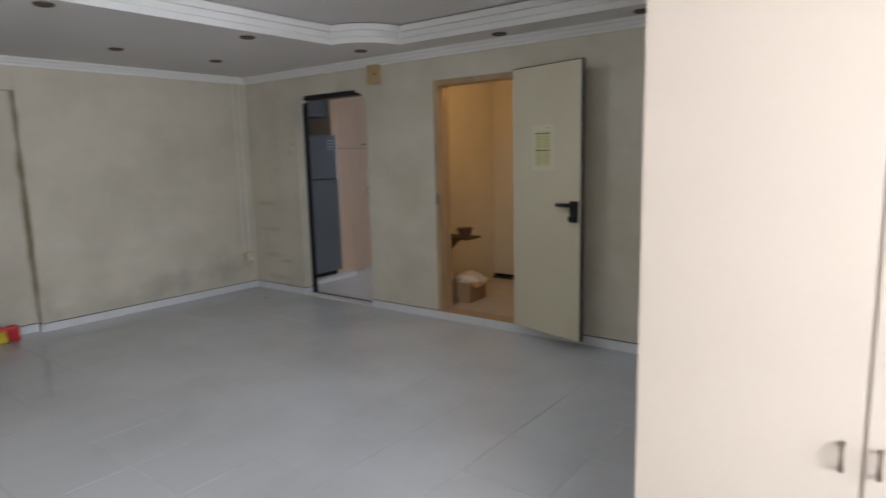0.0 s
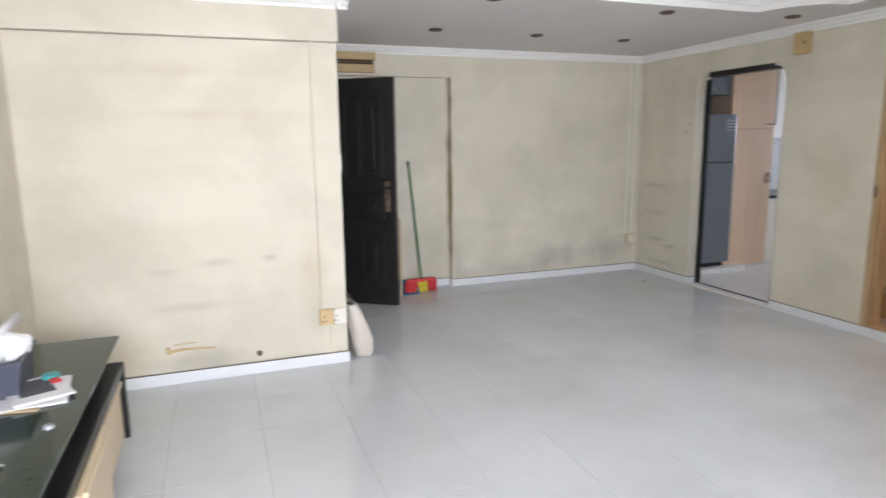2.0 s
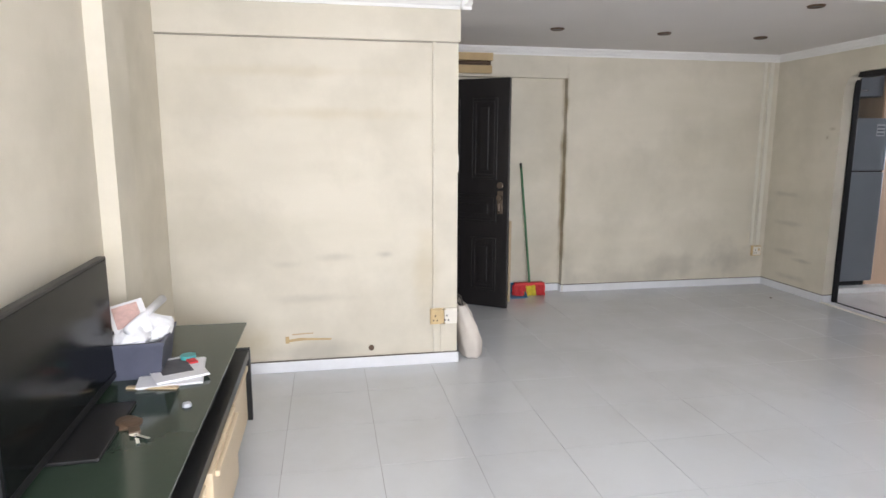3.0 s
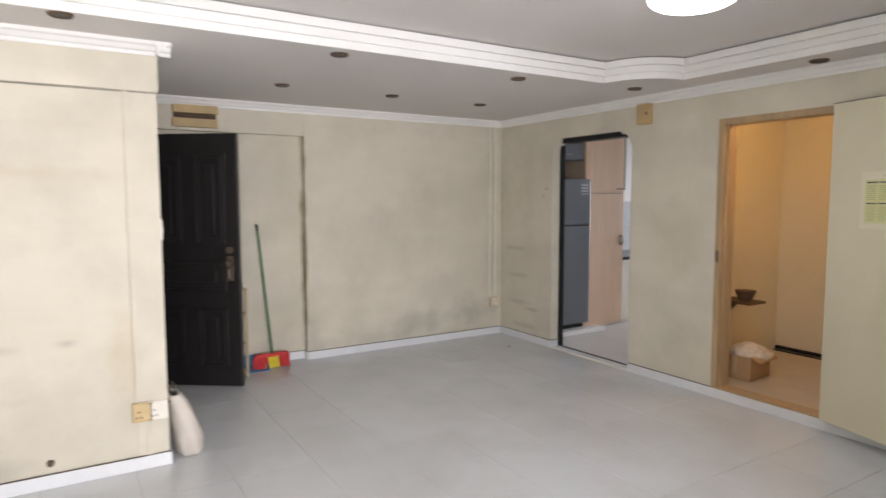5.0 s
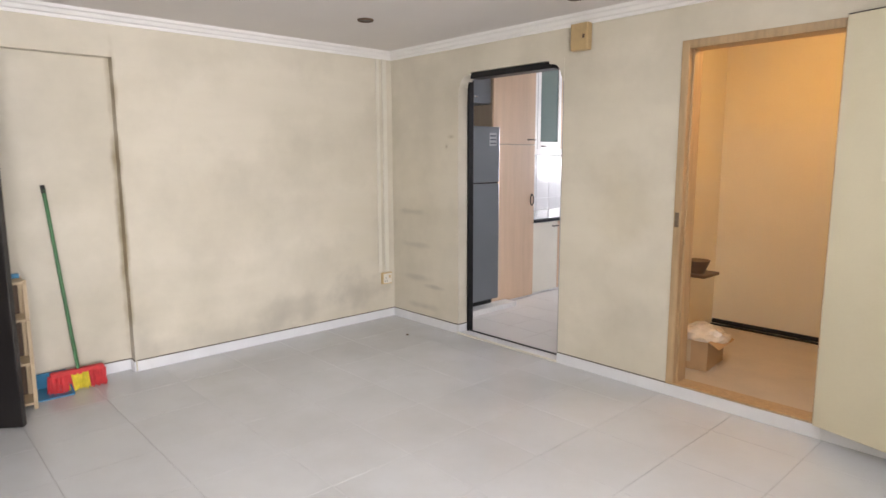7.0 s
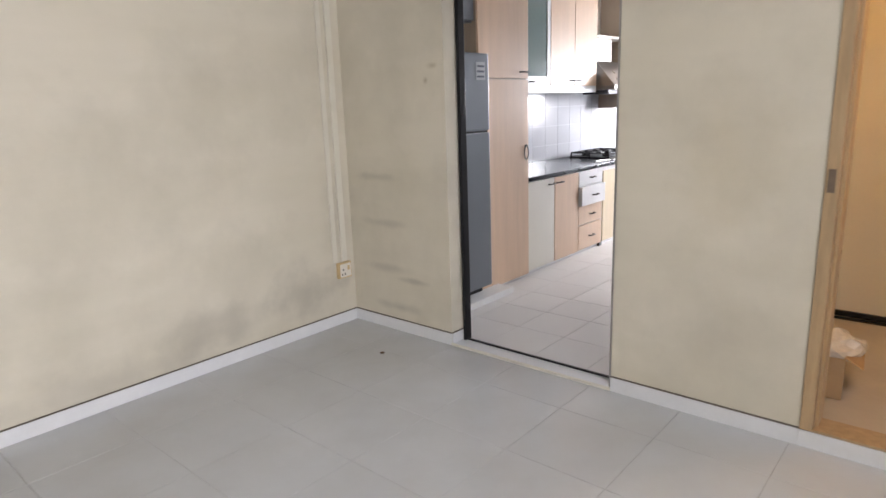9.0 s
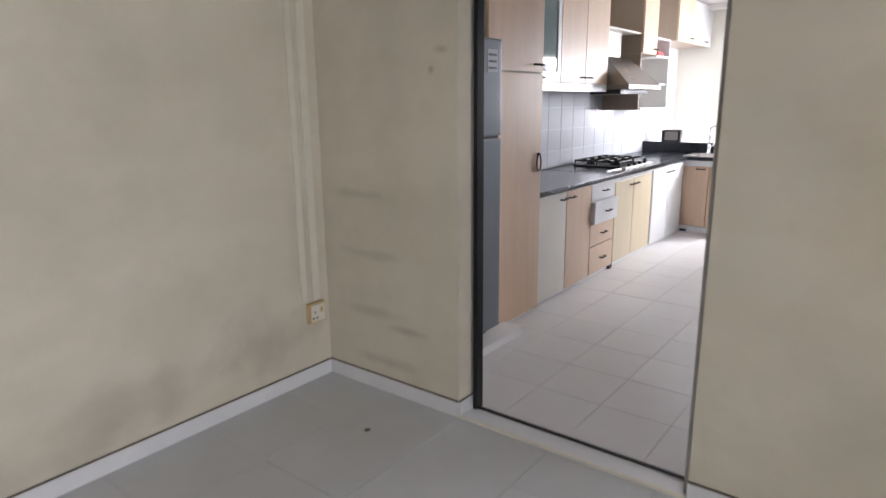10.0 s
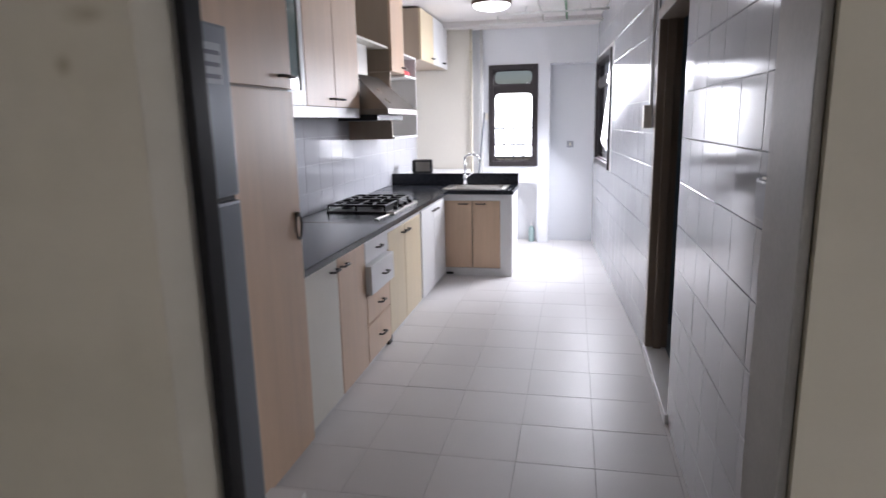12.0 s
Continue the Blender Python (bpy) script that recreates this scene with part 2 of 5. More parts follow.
BOXBR = mat("old_tan_plastic", (0.50, 0.36, 0.18), 0.55, 0.14, 10, 80, 0.04)
BAG = mat("off_white_canvas", (0.62, 0.57, 0.51), 0.9, 0.08, 9, 260, 0.25)
GREENP = mat("green_painted_stick", (0.035, 0.15, 0.05), 0.45, 0.15, 12, 80, 0.03)
RED = mat("red_bristle", (0.62, 0.045, 0.05), 0.7, 0.25, 30, 200, 0.2)
YELLOW = mat("yellow_bristle", (0.75, 0.62, 0.05), 0.7, 0.25, 30, 200, 0.2)
BLUE = mat("blue_plastic", (0.03, 0.20, 0.36), 0.4, 0.12, 10, 80, 0.02)
PAPER = mat("white_paper", (0.78, 0.78, 0.80), 0.8, 0.05, 12, 120, 0.05)
PRINT = mat("dark_print", (0.10, 0.10, 0.11), 0.7, 0.3, 30, 120, 0.0)
PINKPR = mat("pink_print", (0.60, 0.40, 0.36), 0.7, 0.2, 30, 120, 0.0)
LILAC = mat("lilac_plastic_bag", (0.62, 0.58, 0.78), 0.4, 0.10, 14, 120, 0.25)
BASKET = mat("grey_blue_basket", (0.075, 0.08, 0.115), 0.5, 0.15, 14, 120, 0.1)
YPAPER = mat("yellow_printed_sheet", (0.60, 0.57, 0.30), 0.7, 0.06, 14, 120, 0.0)
OLIVE = mat("olive_print", (0.40, 0.41, 0.20), 0.7, 0.1, 14, 120, 0.0)
CARD = mat("brown_cardboard", (0.46, 0.30, 0.16), 0.8, 0.10, 10, 160, 0.06)
PLASTIC = mat("creased_clear_plastic", (0.72, 0.66, 0.58), 0.25, 0.15, 22, 120, 0.5)
DKBROWN = mat("dark_brown_wood", (0.10, 0.06, 0.035), 0.6, 0.2, 10, 90, 0.05)
RACK = mat("tan_wood_rack", (0.50, 0.38, 0.24), 0.55, 0.12, 6, 60, 0.05)
LAMP = mat("lit_lamp_diffuser", (0.93, 0.97, 1.0), 0.5, 0.0, 1, 1, 0.0, emit=9.0)
WARDW = mat("cream_wardrobe_laminate", (0.58, 0.495, 0.41), 0.5, 0.05, 1.5, 50, 0.02)
FANB = mat("brown_fan_blade", (0.14, 0.10, 0.08), 0.4, 0.15, 5, 60, 0.02)
TEAL = mat("teal_plastic", (0.06, 0.36, 0.36), 0.4, 0.1, 10, 60, 0.02)
PIPE = mat("white_pipe", (0.74, 0.74, 0.72), 0.4, 0.06, 10, 60, 0.02)
PIPEY = mat("yellowed_pipe", (0.66, 0.61, 0.50), 0.45, 0.1, 10, 60, 0.02)

glass = bpy.data.materials.new("clear_glass")
glass.use_nodes = True
gb = glass.node_tree.nodes["Principled BSDF"]
gb.inputs["Transmission Weight"].default_value, gb.inputs["Roughness"].default_value, gb.inputs["IOR"].default_value = 1.0, 0.0, 1.1


# ---- building helpers ----
def bx(bm, x0, y0, z0, x1, y1, z1, bev=0.0):
    """A box between two corners, bevelled if asked."""
    vs = [bm.verts.new((x, y, z)) for z in (z0, z1) for x, y in ((x0, y0), (x1, y0), (x1, y1), (x0, y1))]
    fs = [bm.faces.new([vs[i] for i in q]) for q in ((3, 2, 1, 0), (4, 5, 6, 7), (0, 1, 5, 4), (1, 2, 6, 5), (2, 3, 7, 6), (3, 0, 4, 7))]
    if bev:
        es = list({e for f in fs for e in f.edges})
        bmesh.ops.bevel(bm, geom=es, offset=bev, segments=2, affect="EDGES", profile=0.6)
    return bm


def prism(bm, pts, axis, a, b, bev=0.0):
    """A polygon (two coordinates in the order of the remaining axes) swept from a to b along axis."""
    def at(p, v):
        return {"x": (v, p[0], p[1]), "y": (p[0], v, p[1]), "z": (p[0], p[1], v)}[axis]
    lo = [bm.verts.new(at(p, a)) for p in pts]
    hi = [bm.verts.new(at(p, b)) for p in pts]
    fs = [bm.faces.new(lo), bm.faces.new(hi)]
    for i in range(len(pts)):
        j = (i + 1) % len(pts)
        fs.append(bm.faces.new((lo[i], lo[j], hi[j], hi[i])))
    bmesh.ops.recalc_face_normals(bm, faces=fs)
    if bev:
        bmesh.ops.bevel(bm, geom=list({e for f in fs for e in f.edges}), offset=bev, segments=2, affect="EDGES", profile=0.6)
    return bm


def cyl(bm, a, b, r, r2=None, seg=20):
    """A round bar from a to b."""
    a, b = Vector(a), Vector(b)
    m = Matrix.Translation((a + b) / 2) @ (b - a).to_track_quat("Z", "Y").to_matrix().to_4x4()
    bmesh.ops.create_cone(bm, cap_ends=True, segments=seg, radius1=r, radius2=r if r2 is None else r2, depth=(b - a).length, matrix=m)
    return bm


def tube(bm, pts, r, seg=10):
    for a, b in zip(pts, pts[1:]):
        cyl(bm, a, b, r, seg=seg)
    for p in pts[1:-1]:
        bmesh.ops.create_uvsphere(bm, u_segments=seg, v_segments=6, radius=r, matrix=Matrix.Translation(p))
    return bm


def B(*a, **k):
    return bx(bmesh.new(), *a, **k)


def part(name, bm, material, parent=None, label="", smooth=False):
    me = bpy.data.meshes.new(name)
    bmesh.ops.recalc_face_normals(bm, faces=bm.faces)
    bm.to_mesh(me)
    bm.free()
    me.materials.append(material)
    if smooth:
        me.shade_smooth()
    ob = new(name, me)
    if parent is not None:
        ob.parent = parent
    if label:
        ob["label"] = label
    return ob


def thing(name, label, category, at=(0, 0, 0), rz=0.0, group=""):
    ob = new(name)
    ob.empty_display_size = 0.1
    ob.matrix_world = pose(*at, 0, 0, rz)
    return tagged(ob, label, category, group)


def struct(name, bm, material, label, category):
    return tagged(part(name, bm, material), label, category, kind="structure")


def crumple(r, seed, squash=0.6):
    bm = bmesh.new()
    bmesh.ops.create_icosphere(bm, subdivisions=3, radius=r)
    for v in bm.verts:
        q = v.co * (14 / 1.0) + Vector((seed * 3.1, seed, 0))
        v.co *= 1 + 0.28 * noise.noise(q) + 0.14 * noise.noise(q * 2.7)
        v.co.z *= squash
    return bm


def handle(parent, p, along, out, length=0.10, m=None, name="handle"):
    """A small bow handle: p its middle, along and out unit vectors."""
    p, a, o = Vector(p), Vector(along) * length / 2, Vector(out) * 0.028
    bm = tube(bmesh.new(), [p - a, p - a * 0.92 + o, p + a * 0.92 + o, p + a], 0.006, 8)
    return part(name, bm, m or EDGE, parent, "dark metal bow handle", True)


# ---- the large structure ----
ZC, ZT = 2.455, 2.61
N_B, N_E = 0.0, 0.12
bm = bmesh.new()
bx(bm, -0.20, -2.354, 0, 0, 0, 2.61)
bx(bm, -0.20, -3.85, 0, -0.085, -2.354, 2.176)
bx(bm, -0.20, -3.85, 2.176, 0, -2.354, 2.61)
bx(bm, -0.20, -5.74, 0, -0.085, -3.85, 2.61)
struct("wall_west", bm, WALL, "cream painted wall with smudges and a shallow recess", "wall")
bm = bmesh.new()
KX0, KX1, KZ = 0.882, 1.940, 2.185
SX0, SX1, SZ = 2.795, 3.685, 2.185
bx(bm, -0.20, 0, 0, KX0, 0.12, 2.61)
bx(bm, KX0, 0, KZ, KX1, 0.12, 2.61)
bx(bm, KX1, 0, 0, SX0, 0.12, 2.61)
bx(bm, SX0, 0, SZ, SX1, 0.12, 2.61)
bx(bm, SX1, 0, 0, 8.15, 0.12, 2.61)
struct("wall_north", bm, WALL, "cream painted wall with a kitchen opening and a store doorway", "wall")
bm = bmesh.new()
for x0, s in ((KX0, 1), (KX1, -1)):
    pts = [(x0, KZ), (x0 + s * 0.13, KZ), (x0 + s * 0.13, KZ - 0.025)]
    pts += [(x0 + s * (0.115 - 0.09 * math.sin(a)), KZ - 0.025 - 0.09 * (1 - math.cos(a))) for a in [i * math.pi / 12 for i in range(7)]]
    pts += [(x0 + s * 0.012, KZ - 0.115), (x0 + s * 0.012, KZ - 0.15), (x0, KZ - 0.15)]
    prism(bm, pts, "y", -0.004, 0.118)
struct("trim_arch", bm, WALL, "moulded plaster corner brackets of the kitchen opening", "trim")
bm = bmesh.new()
bx(bm, 1.744, -5.74, 0, 1.864, -3.88, 2.61)
bx(bm, 1.864, -5.74, 2.185, 1.895, -3.858, 2.40)
bx(bm, 1.864, -4.035, 0.08, 1.876, -3.868, 2.185)
bx(bm, 1.744, -3.88, 0, 1.864, -3.868, 2.61)
bx(bm, 1.00, -4.0, 0, 1.744, -3.88, 2.61)
bx(bm, 0.05, -4.0, 2.13, 1.00, -3.88, 2.61)
bx(bm, -0.085, -3.97, 0, 0.05, -3.85, 2.61)
# thin grey strip that paints the shadow under the beam's edge
struct("trim_beam_shade", bx(B(1.864, -5.74, 2.177, 1.872, -4.02, 2.1845), 1.876, -4.02, 2.177, 1.880, -3.868, 2.1845), BEAMSHADE, "grey strip painted as the shadow line under the boxed beam", "trim")
struct("wall_pillar", bm, WALL, "cream wall block with scuffs, stains and a boxed beam", "wall")
bm = bmesh.new()
bx(bm, -0.20, -5.86, 0, 8.15, -5.74, 2.61)
bx(bm, 2.74, -5.74, 0, 3.02, -5.66, 2.455)
struct("wall_south", bm, WALL, "cream painted wall with a shallow pilaster", "wall")
bm = bmesh.new()
bx(bm, 8.0, -5.74, 0, 8.15, 0, 0.75)
bx(bm, 8.0, -5.74, 2.25, 8.15, 0, 2.61)
for y0, y1 in ((-5.74, -5.4), (-3.2, -2.3), (-0.9, 0)):
    bx(bm, 8.0, y0, 0.75, 8.15, y1, 2.25)
struct("wall_east", bm, WALL, "cream window wall behind the wardrobe", "wall")


def opening(d):
    """Outline of the raised ceiling, drawn in by d, with a quarter disc left standing in each corner."""
    x0, x1, y0, y1, r = 2.34, 5.60, -5.45, -0.38, 0.40
    pts = []
    for cx, cy, a0 in ((x0, y1, 270), (x1, y1, 180), (x1, y0, 90), (x0, y0, 0)):
        e = math.degrees(math.asin(d / (r + d)))
        arc = [radians(a0 + e + (90 - 2 * e) * i / 12) for i in range(13)]
        pts += [(cx + (r + d) * math.cos(a), cy + (r + d) * math.sin(a)) for a in arc]
    return pts


def ring(bm, inner, z):
    """A flat sheet at z between the room's outline and an inner outline."""
    o = [bm.verts.new((x, y, z)) for x, y in ((-0.085, 0.0), (8.0, 0.0), (8.0, -5.74), (-0.085, -5.74))]
    i = [bm.verts.new((x, y, z)) for x, y in inner]
    es = [bm.edges.new((o[k], o[(k + 1) % 4])) for k in range(4)]
    es += [bm.edges.new((i[k], i[(k + 1) % len(i)])) for k in range(len(i))]
    bmesh.ops.triangle_fill(bm, edges=es, use_beauty=True)


def order(pts):
    cx, cy = 3.97, -2.9
    return sorted(pts, key=lambda p: math.atan2(p[1] - cy, p[0] - cx))


bm = bmesh.new()
ring(bm, order(opening(0.0)), ZC)
tagged(part("ceiling_lower", bm, CEIL), "dropped white plaster ceiling round a raised field", "ceiling", kind="structure")
struct("ceiling_upper", B(-0.45, -5.86, ZT, 8.15, 0.12, 2.70), CEIL, "raised white ceiling field", "ceiling")
bm = bmesh.new()
z = ZC
for k, h in enumerate((0.046, 0.050, 0.052)):
    ins = order(opening(0.003 + 0.018 * k))
    back = order(opening(0.0))
    for zz0, zz1, off in ((z, z + h - 0.006, 0.0), (z + h - 0.006, z + h, -0.012)):
        a = ins if off == 0 else order(opening(max(0.0, 0.003 + 0.018 * k - 0.010)))
        for i in range(len(a)):
            j = (i + 1) % len(a)
            v = [bm.verts.new((*a[i], zz0)), bm.verts.new((*a[j], zz0)), bm.verts.new((*a[j], zz1)), bm.verts.new((*a[i], zz1))]
            bm.faces.new(v)
            for q in (zz0, zz1):
                bm.faces.new([bm.verts.new((*a[i], q)), bm.verts.new((*a[j], q)), bm.verts.new((*back[j], q)), bm.verts.new((*back[i], q))])
    z += h
struct("trim_cove", bm, COVE, "stepped white plaster cove with rounded corners", "moulding")
CORN = [(0, 0), (0.012, 0), (0.016, 0.018), (0.03, 0.024), (0.045, 0.045), (0.062, 0.052), (0.07, 0.07), (0, 0.07)]
bm = bmesh.new()
prism(bm, [(a, 2.385 + b) for a, b in CORN], "y", -3.85, 0)
prism(bm, [(-a, 2.385 + b) for a, b in CORN], "x", 0, 8.0)
prism(bm, [(1.895 + a, 2.385 + b) for a, b in CORN], "y", -5.74, -3.79)
prism(bm, [(-3.868 + a, 2.385 + b) for a, b in CORN], "x", 0, 1.965)
prism(bm, [(-5.74 + a, 2.385 + b) for a, b in CORN], "x", 1.864, 8.0)
struct("trim_cornice", bm, COVE, "white plaster cornice under the ceiling", "moulding")


def skirt(bm, x0, y0, x1, y1, side, h=0.075):
    """A skirting board 12 mm thick; side: the outward normal."""
    nx, ny = side
    bx(bm, min(x0, x1, x0 + nx * 0.012), min(y0, y1, y0 + ny * 0.012), 0, max(x0, x1, x0 + nx * 0.012), max(y0, y1, y0 + ny * 0.012), h, 0.003)


RUNS = [(0, -2.342, 0, -0.012, (1, 0)), (-0.085, -3.85, -0.085, -2.354, (1, 0)), (-0.073, -2.354, 0.012, -2.354, (0, -1)), (0, 0, KX0, 0, (0, -1)), (KX1, 0, SX0, 0, (0, -1)), (SX0, 0, SX1, 0, (0, -1)), (SX1, 0, 8, 0, (0, -1)),
        (1.876, -5.728, 1.876, -3.868, (1, 0)), (1.0, -3.868, 1.888, -3.868, (0, 1)), (3.02, -5.74, 8, -5.74, (0, 1)), (KX0, 0, KX0, 0.11, (1, 0))]
bm, bg = bmesh.new(), bmesh.new()
for r in RUNS:
    skirt(bm, *r)
    (x0, y0, x1, y1, (nx, ny)) = r
    bx(bg, min(x0, x1, x0 + nx * 0.007), min(y0, y1, y0 + ny * 0.007), 0.075, max(x0, x1, x0 + nx * 0.007), max(y0, y1, y0 + ny * 0.007), 0.081)
struct("baseboard", bm, SKIRT, "low white skirting board along the walls", "baseboard")
struct("baseboard_joint", bg, GRIME, "dark dirt line on top of the skirting", "trim")

# kitchen shell
KL = -0.31
struct("wall_kitchen_left", B(-0.45, 0.12, 0, KL, 6.95, 2.70), KWALL, "white kitchen wall behind the cabinets", "wall")
bm = bmesh.new()
bx(bm, 2.09, 0.12, 0, 2.20, 2.08, 2.70)
bx(bm, 2.09, 2.08, 2.12, 2.20, 3.08, 2.70)
struct("wall_kitchen_right", bm, WGROUT, "white tiled kitchen wall with a bathroom doorway", "wall")
struct("wall_kitchen_inner", B(KX1, 0.12, 0, 2.09, 0.20, 2.70), KWALL, "narrow white return beside the kitchen opening", "wall")
SK = math.degrees(math.atan2(2.075 - 1.835, 3.84))
skew = thing("wall_yard", "white tiled wall with a brown framed window", "wall", (2.082, 3.08, 0), SK)
skew["kind"] = "structure"
bm = bmesh.new()
W0, W1 = 2.27, 3.62
bx(bm, 0, 0, 0, 0.11, 4.0, 1.0)
bx(bm, 0, 0, 2.16, 0.11, 4.0, 2.70)
bx(bm, 0, 0, 1.0, 0.11, W0, 2.16)
bx(bm, 0, W1, 1.0, 0.11, 4.0, 2.16)
part("masonry", bm, WGROUT, skew)
bm = bmesh.new()
YB, YF = 6.92, 6.72
bx(bm, -0.45, YB, 0, 0.58, 7.1, 2.70)
bx(bm, 0.58, YB, 0, 1.17, 7.1, 0.95)
bx(bm, 0.58, YB, 2.15, 1.17, 7.1, 2.70)
bx(bm, 1.17, YB, 0, 2.3, 7.1, 2.70)
bx(bm, 0.36, YF, 0.74, 0.58, YB, 2.62)
bx(bm, 0.58, YF, 0.74, 1.17, YB, 0.95)
bx(bm, 0.58, YF, 2.15, 1.17, YB, 2.62)
bx(bm, 1.17, YF, 0, 1.31, YB, 2.62)
bx(bm, 1.31, YF, 2.15, 2.0, YB, 2.62)
struct("wall_kitchen_back", bm, KWALL, "white kitchen end wall with window, column and niches", "wall")
struct("wall_cream_panel", B(KL, 6.62, 0, 0.36, YB, 2.62), KBEIGE, "cream painted boxed duct beside the window", "wall")
struct("ceiling_kitchen", B(-0.45, 0.12, 2.62, 2.4, 7.1, 2.72), CEIL, "white kitchen ceiling", "ceiling")
struct("ceiling_beam", B(KL, 6.40, 2.56, 1.98, YF, 2.62), CEIL, "shallow ceiling step before the end wall", "ceiling")
# bathroom behind the doorway
bm = bmesh.new()
bx(bm, 2.2, 1.7, -0.05, 3.4, 3.6, 0.05)
bx(bm, 3.4, 1.7, 0, 3.5, 3.6, 2.6)
bx(bm, 2.2, 1.76, 0, 3.4, 1.86, 2.6)
bx(bm, 2.2, 3.5, 0, 3.4, 3.6, 2.6)
bx(bm, 2.2, 1.7, 2.5, 3.5, 3.6, 2.6)
struct("wall_bathroom", bm, BATH, "blue-grey tiled bathroom behind the doorway", "wall")
# storeroom
struct("wall_store_west", B(2.25, 0.12, 0, 2.36, 1.64, 2.5), STORE, "warm lit cream storeroom side wall", "wall")
struct("wall_store_east", B(3.85, 0.12, 0, 3.95, 1.64, 2.5), STORE, "warm lit cream storeroom side wall", "wall")
struct("wall_store_north", B(2.25, 1.64, 0, 3.95, 1.74, 2.5), STORE, "warm lit cream storeroom end wall", "wall")
struct("ceiling_store", B(2.25, 0.12, 2.42, 3.95, 1.74, 2.52), CEIL, "storeroom ceiling", "ceiling")
struct("floor_store", B(2.25, 0.004, -0.05, 3.95, 1.74, 0.078), STFLOOR, "raised storeroom floor, dusty beige", "floor")
bm = bmesh.new()
bx(bm, 2.37, 1.615, 0.092, 3.85, 1.64, 0.125, 0.004)
bx(bm, 2.37, 1.590, 0.078, 3.85, 1.615, 0.088)
struct("baseboard_store", bm, BLACK, "black skirting at the storeroom wall", "baseboard")

# floors
floor = struct("floor", B(-0.2, -5.86, -0.08, 8.15, 0.0, -0.003), GROUT, "pale grey vinyl tiled living room floor", "floor")
kfloor = struct("floor_kitchen", B(-0.45, 0.12, -0.08, 2.4, 7.1, -0.003), KGROUT, "beige-grey ceramic tiled kitchen floor", "floor")
struct("sill_kitchen", B(KX0, 0.0, -0.08, KX1, 0.12, 0.012, 0.003), SKIRT, "white stone threshold of the kitchen opening", "threshold")
struct("sill_edge", B(KX0, -0.014, 0.0, KX1, 0.0, 0.016, 0.003), WHITELAM, "cream edging strip before the threshold", "trim")
struct("ground", B(-60, -60, -9.2, 60, 60, -9.0), GROUT, "ground far below the windows", "ground")

# ---- windows and doors ----
def window(name, label, at, rz, w, h, depth, cat="window"):
    """A dark framed window with a transom light, a rounded lower light and bars; local x along the wall, y outwards."""
    t = thing(name, label, cat, at, rz)
    t["kind"] = "structure"
    f = 0.058
    bm = bmesh.new()
    bx(bm, 0, -0.02, 0, f, depth, h, 0.004)
    bx(bm, w - f, -0.02, 0, w, depth, h, 0.004)
    bx(bm, f, -0.02, 0, w - f, depth, f, 0.004)
    bx(bm, f, -0.02, h - f, w - f, depth, h, 0.004)
    part("window_frame", bm, BROWNFR, t)
    ht = h * 0.735
    bm = bmesh.new()
    bx(bm, f, 0.0, ht, w - f, depth - 0.02, ht + 0.085, 0.004)
    part("transom", bm, BROWNFR, t)
    for z0, z1, nm in ((f, ht, "sash"), (ht + 0.085, h - f, "sash")):
        bm = bmesh.new()
        x0, x1, r, s = f, w - f, 0.055, 0.014
        for cx, cz, sx, sz in ((x0, z0, 1, 1), (x1, z0, -1, 1), (x0, z1, 1, -1), (x1, z1, -1, -1)):
            pts = [(cx, cz)] + [(cx + sx * (s + r * (1 - math.cos(a))), cz + sz * (s + r * (1 - math.sin(a)))) for a in [i * math.pi / 12 for i in range(7)]]
            pts = [(cx, cz), (cx + sx * (s + r), cz), (cx + sx * (s + r), cz + sz * s)] + [(cx + sx * (s + r * (1 - math.sin(a))), cz + sz * (s + r * (1 - math.cos(a)))) for a in [i * math.pi / 12 for i in range(7)]] + [(cx, cz + sz * (s + r))]
            prism(bm, pts, "y", 0.012, 0.045)
        bx(bm, x0 + s + r, 0.012, z0, x1 - s - r, 0.045, z0 + s)
        bx(bm, x0 + s + r, 0.012, z1 - s, x1 - s - r, 0.045, z1)
        bx(bm, x0, 0.012, z0 + s + r, x0 + s, 0.045, z1 - s - r)
        bx(bm, x1 - s, 0.012, z0 + s + r, x1, 0.045, z1 - s - r)
        part(nm, bm, BROWNFR, t)
        g = part("pane", B(x0 + 0.01, 0.026, z0 + 0.01, x1 - 0.01, 0.030, z1 - 0.01), glass, t)
        g.visible_shadow = False
    bm = bmesh.new()
    for k in range(1, 4):
        cyl(bm, (f + (w - 2 * f) * k / 4, 0.065, f), (f + (w - 2 * f) * k / 4, 0.065, f + 0.40), 0.008, seg=8)
    for z in (f + 0.05, f + 0.20, f + 0.40):
        cyl(bm, (f, 0.065, z), (w - f, 0.065, z), 0.008, seg=8)
    part("grille", bm, BROWNFR, t, "thin metal safety bars")
    return t


window("window_1", "dark brown framed window with bars and bright daylight", (0.58, YF, 0.95), 0, 0.59, 1.20, 0.12)
t = window("window_2", "dark brown framed side window beside the yard", (0, 0, 0), 0, 1.35, 1.16, 0.10)
t.matrix_world = skew.matrix_world @ pose(0.0, W1, 1.0, 0, 0, -90)
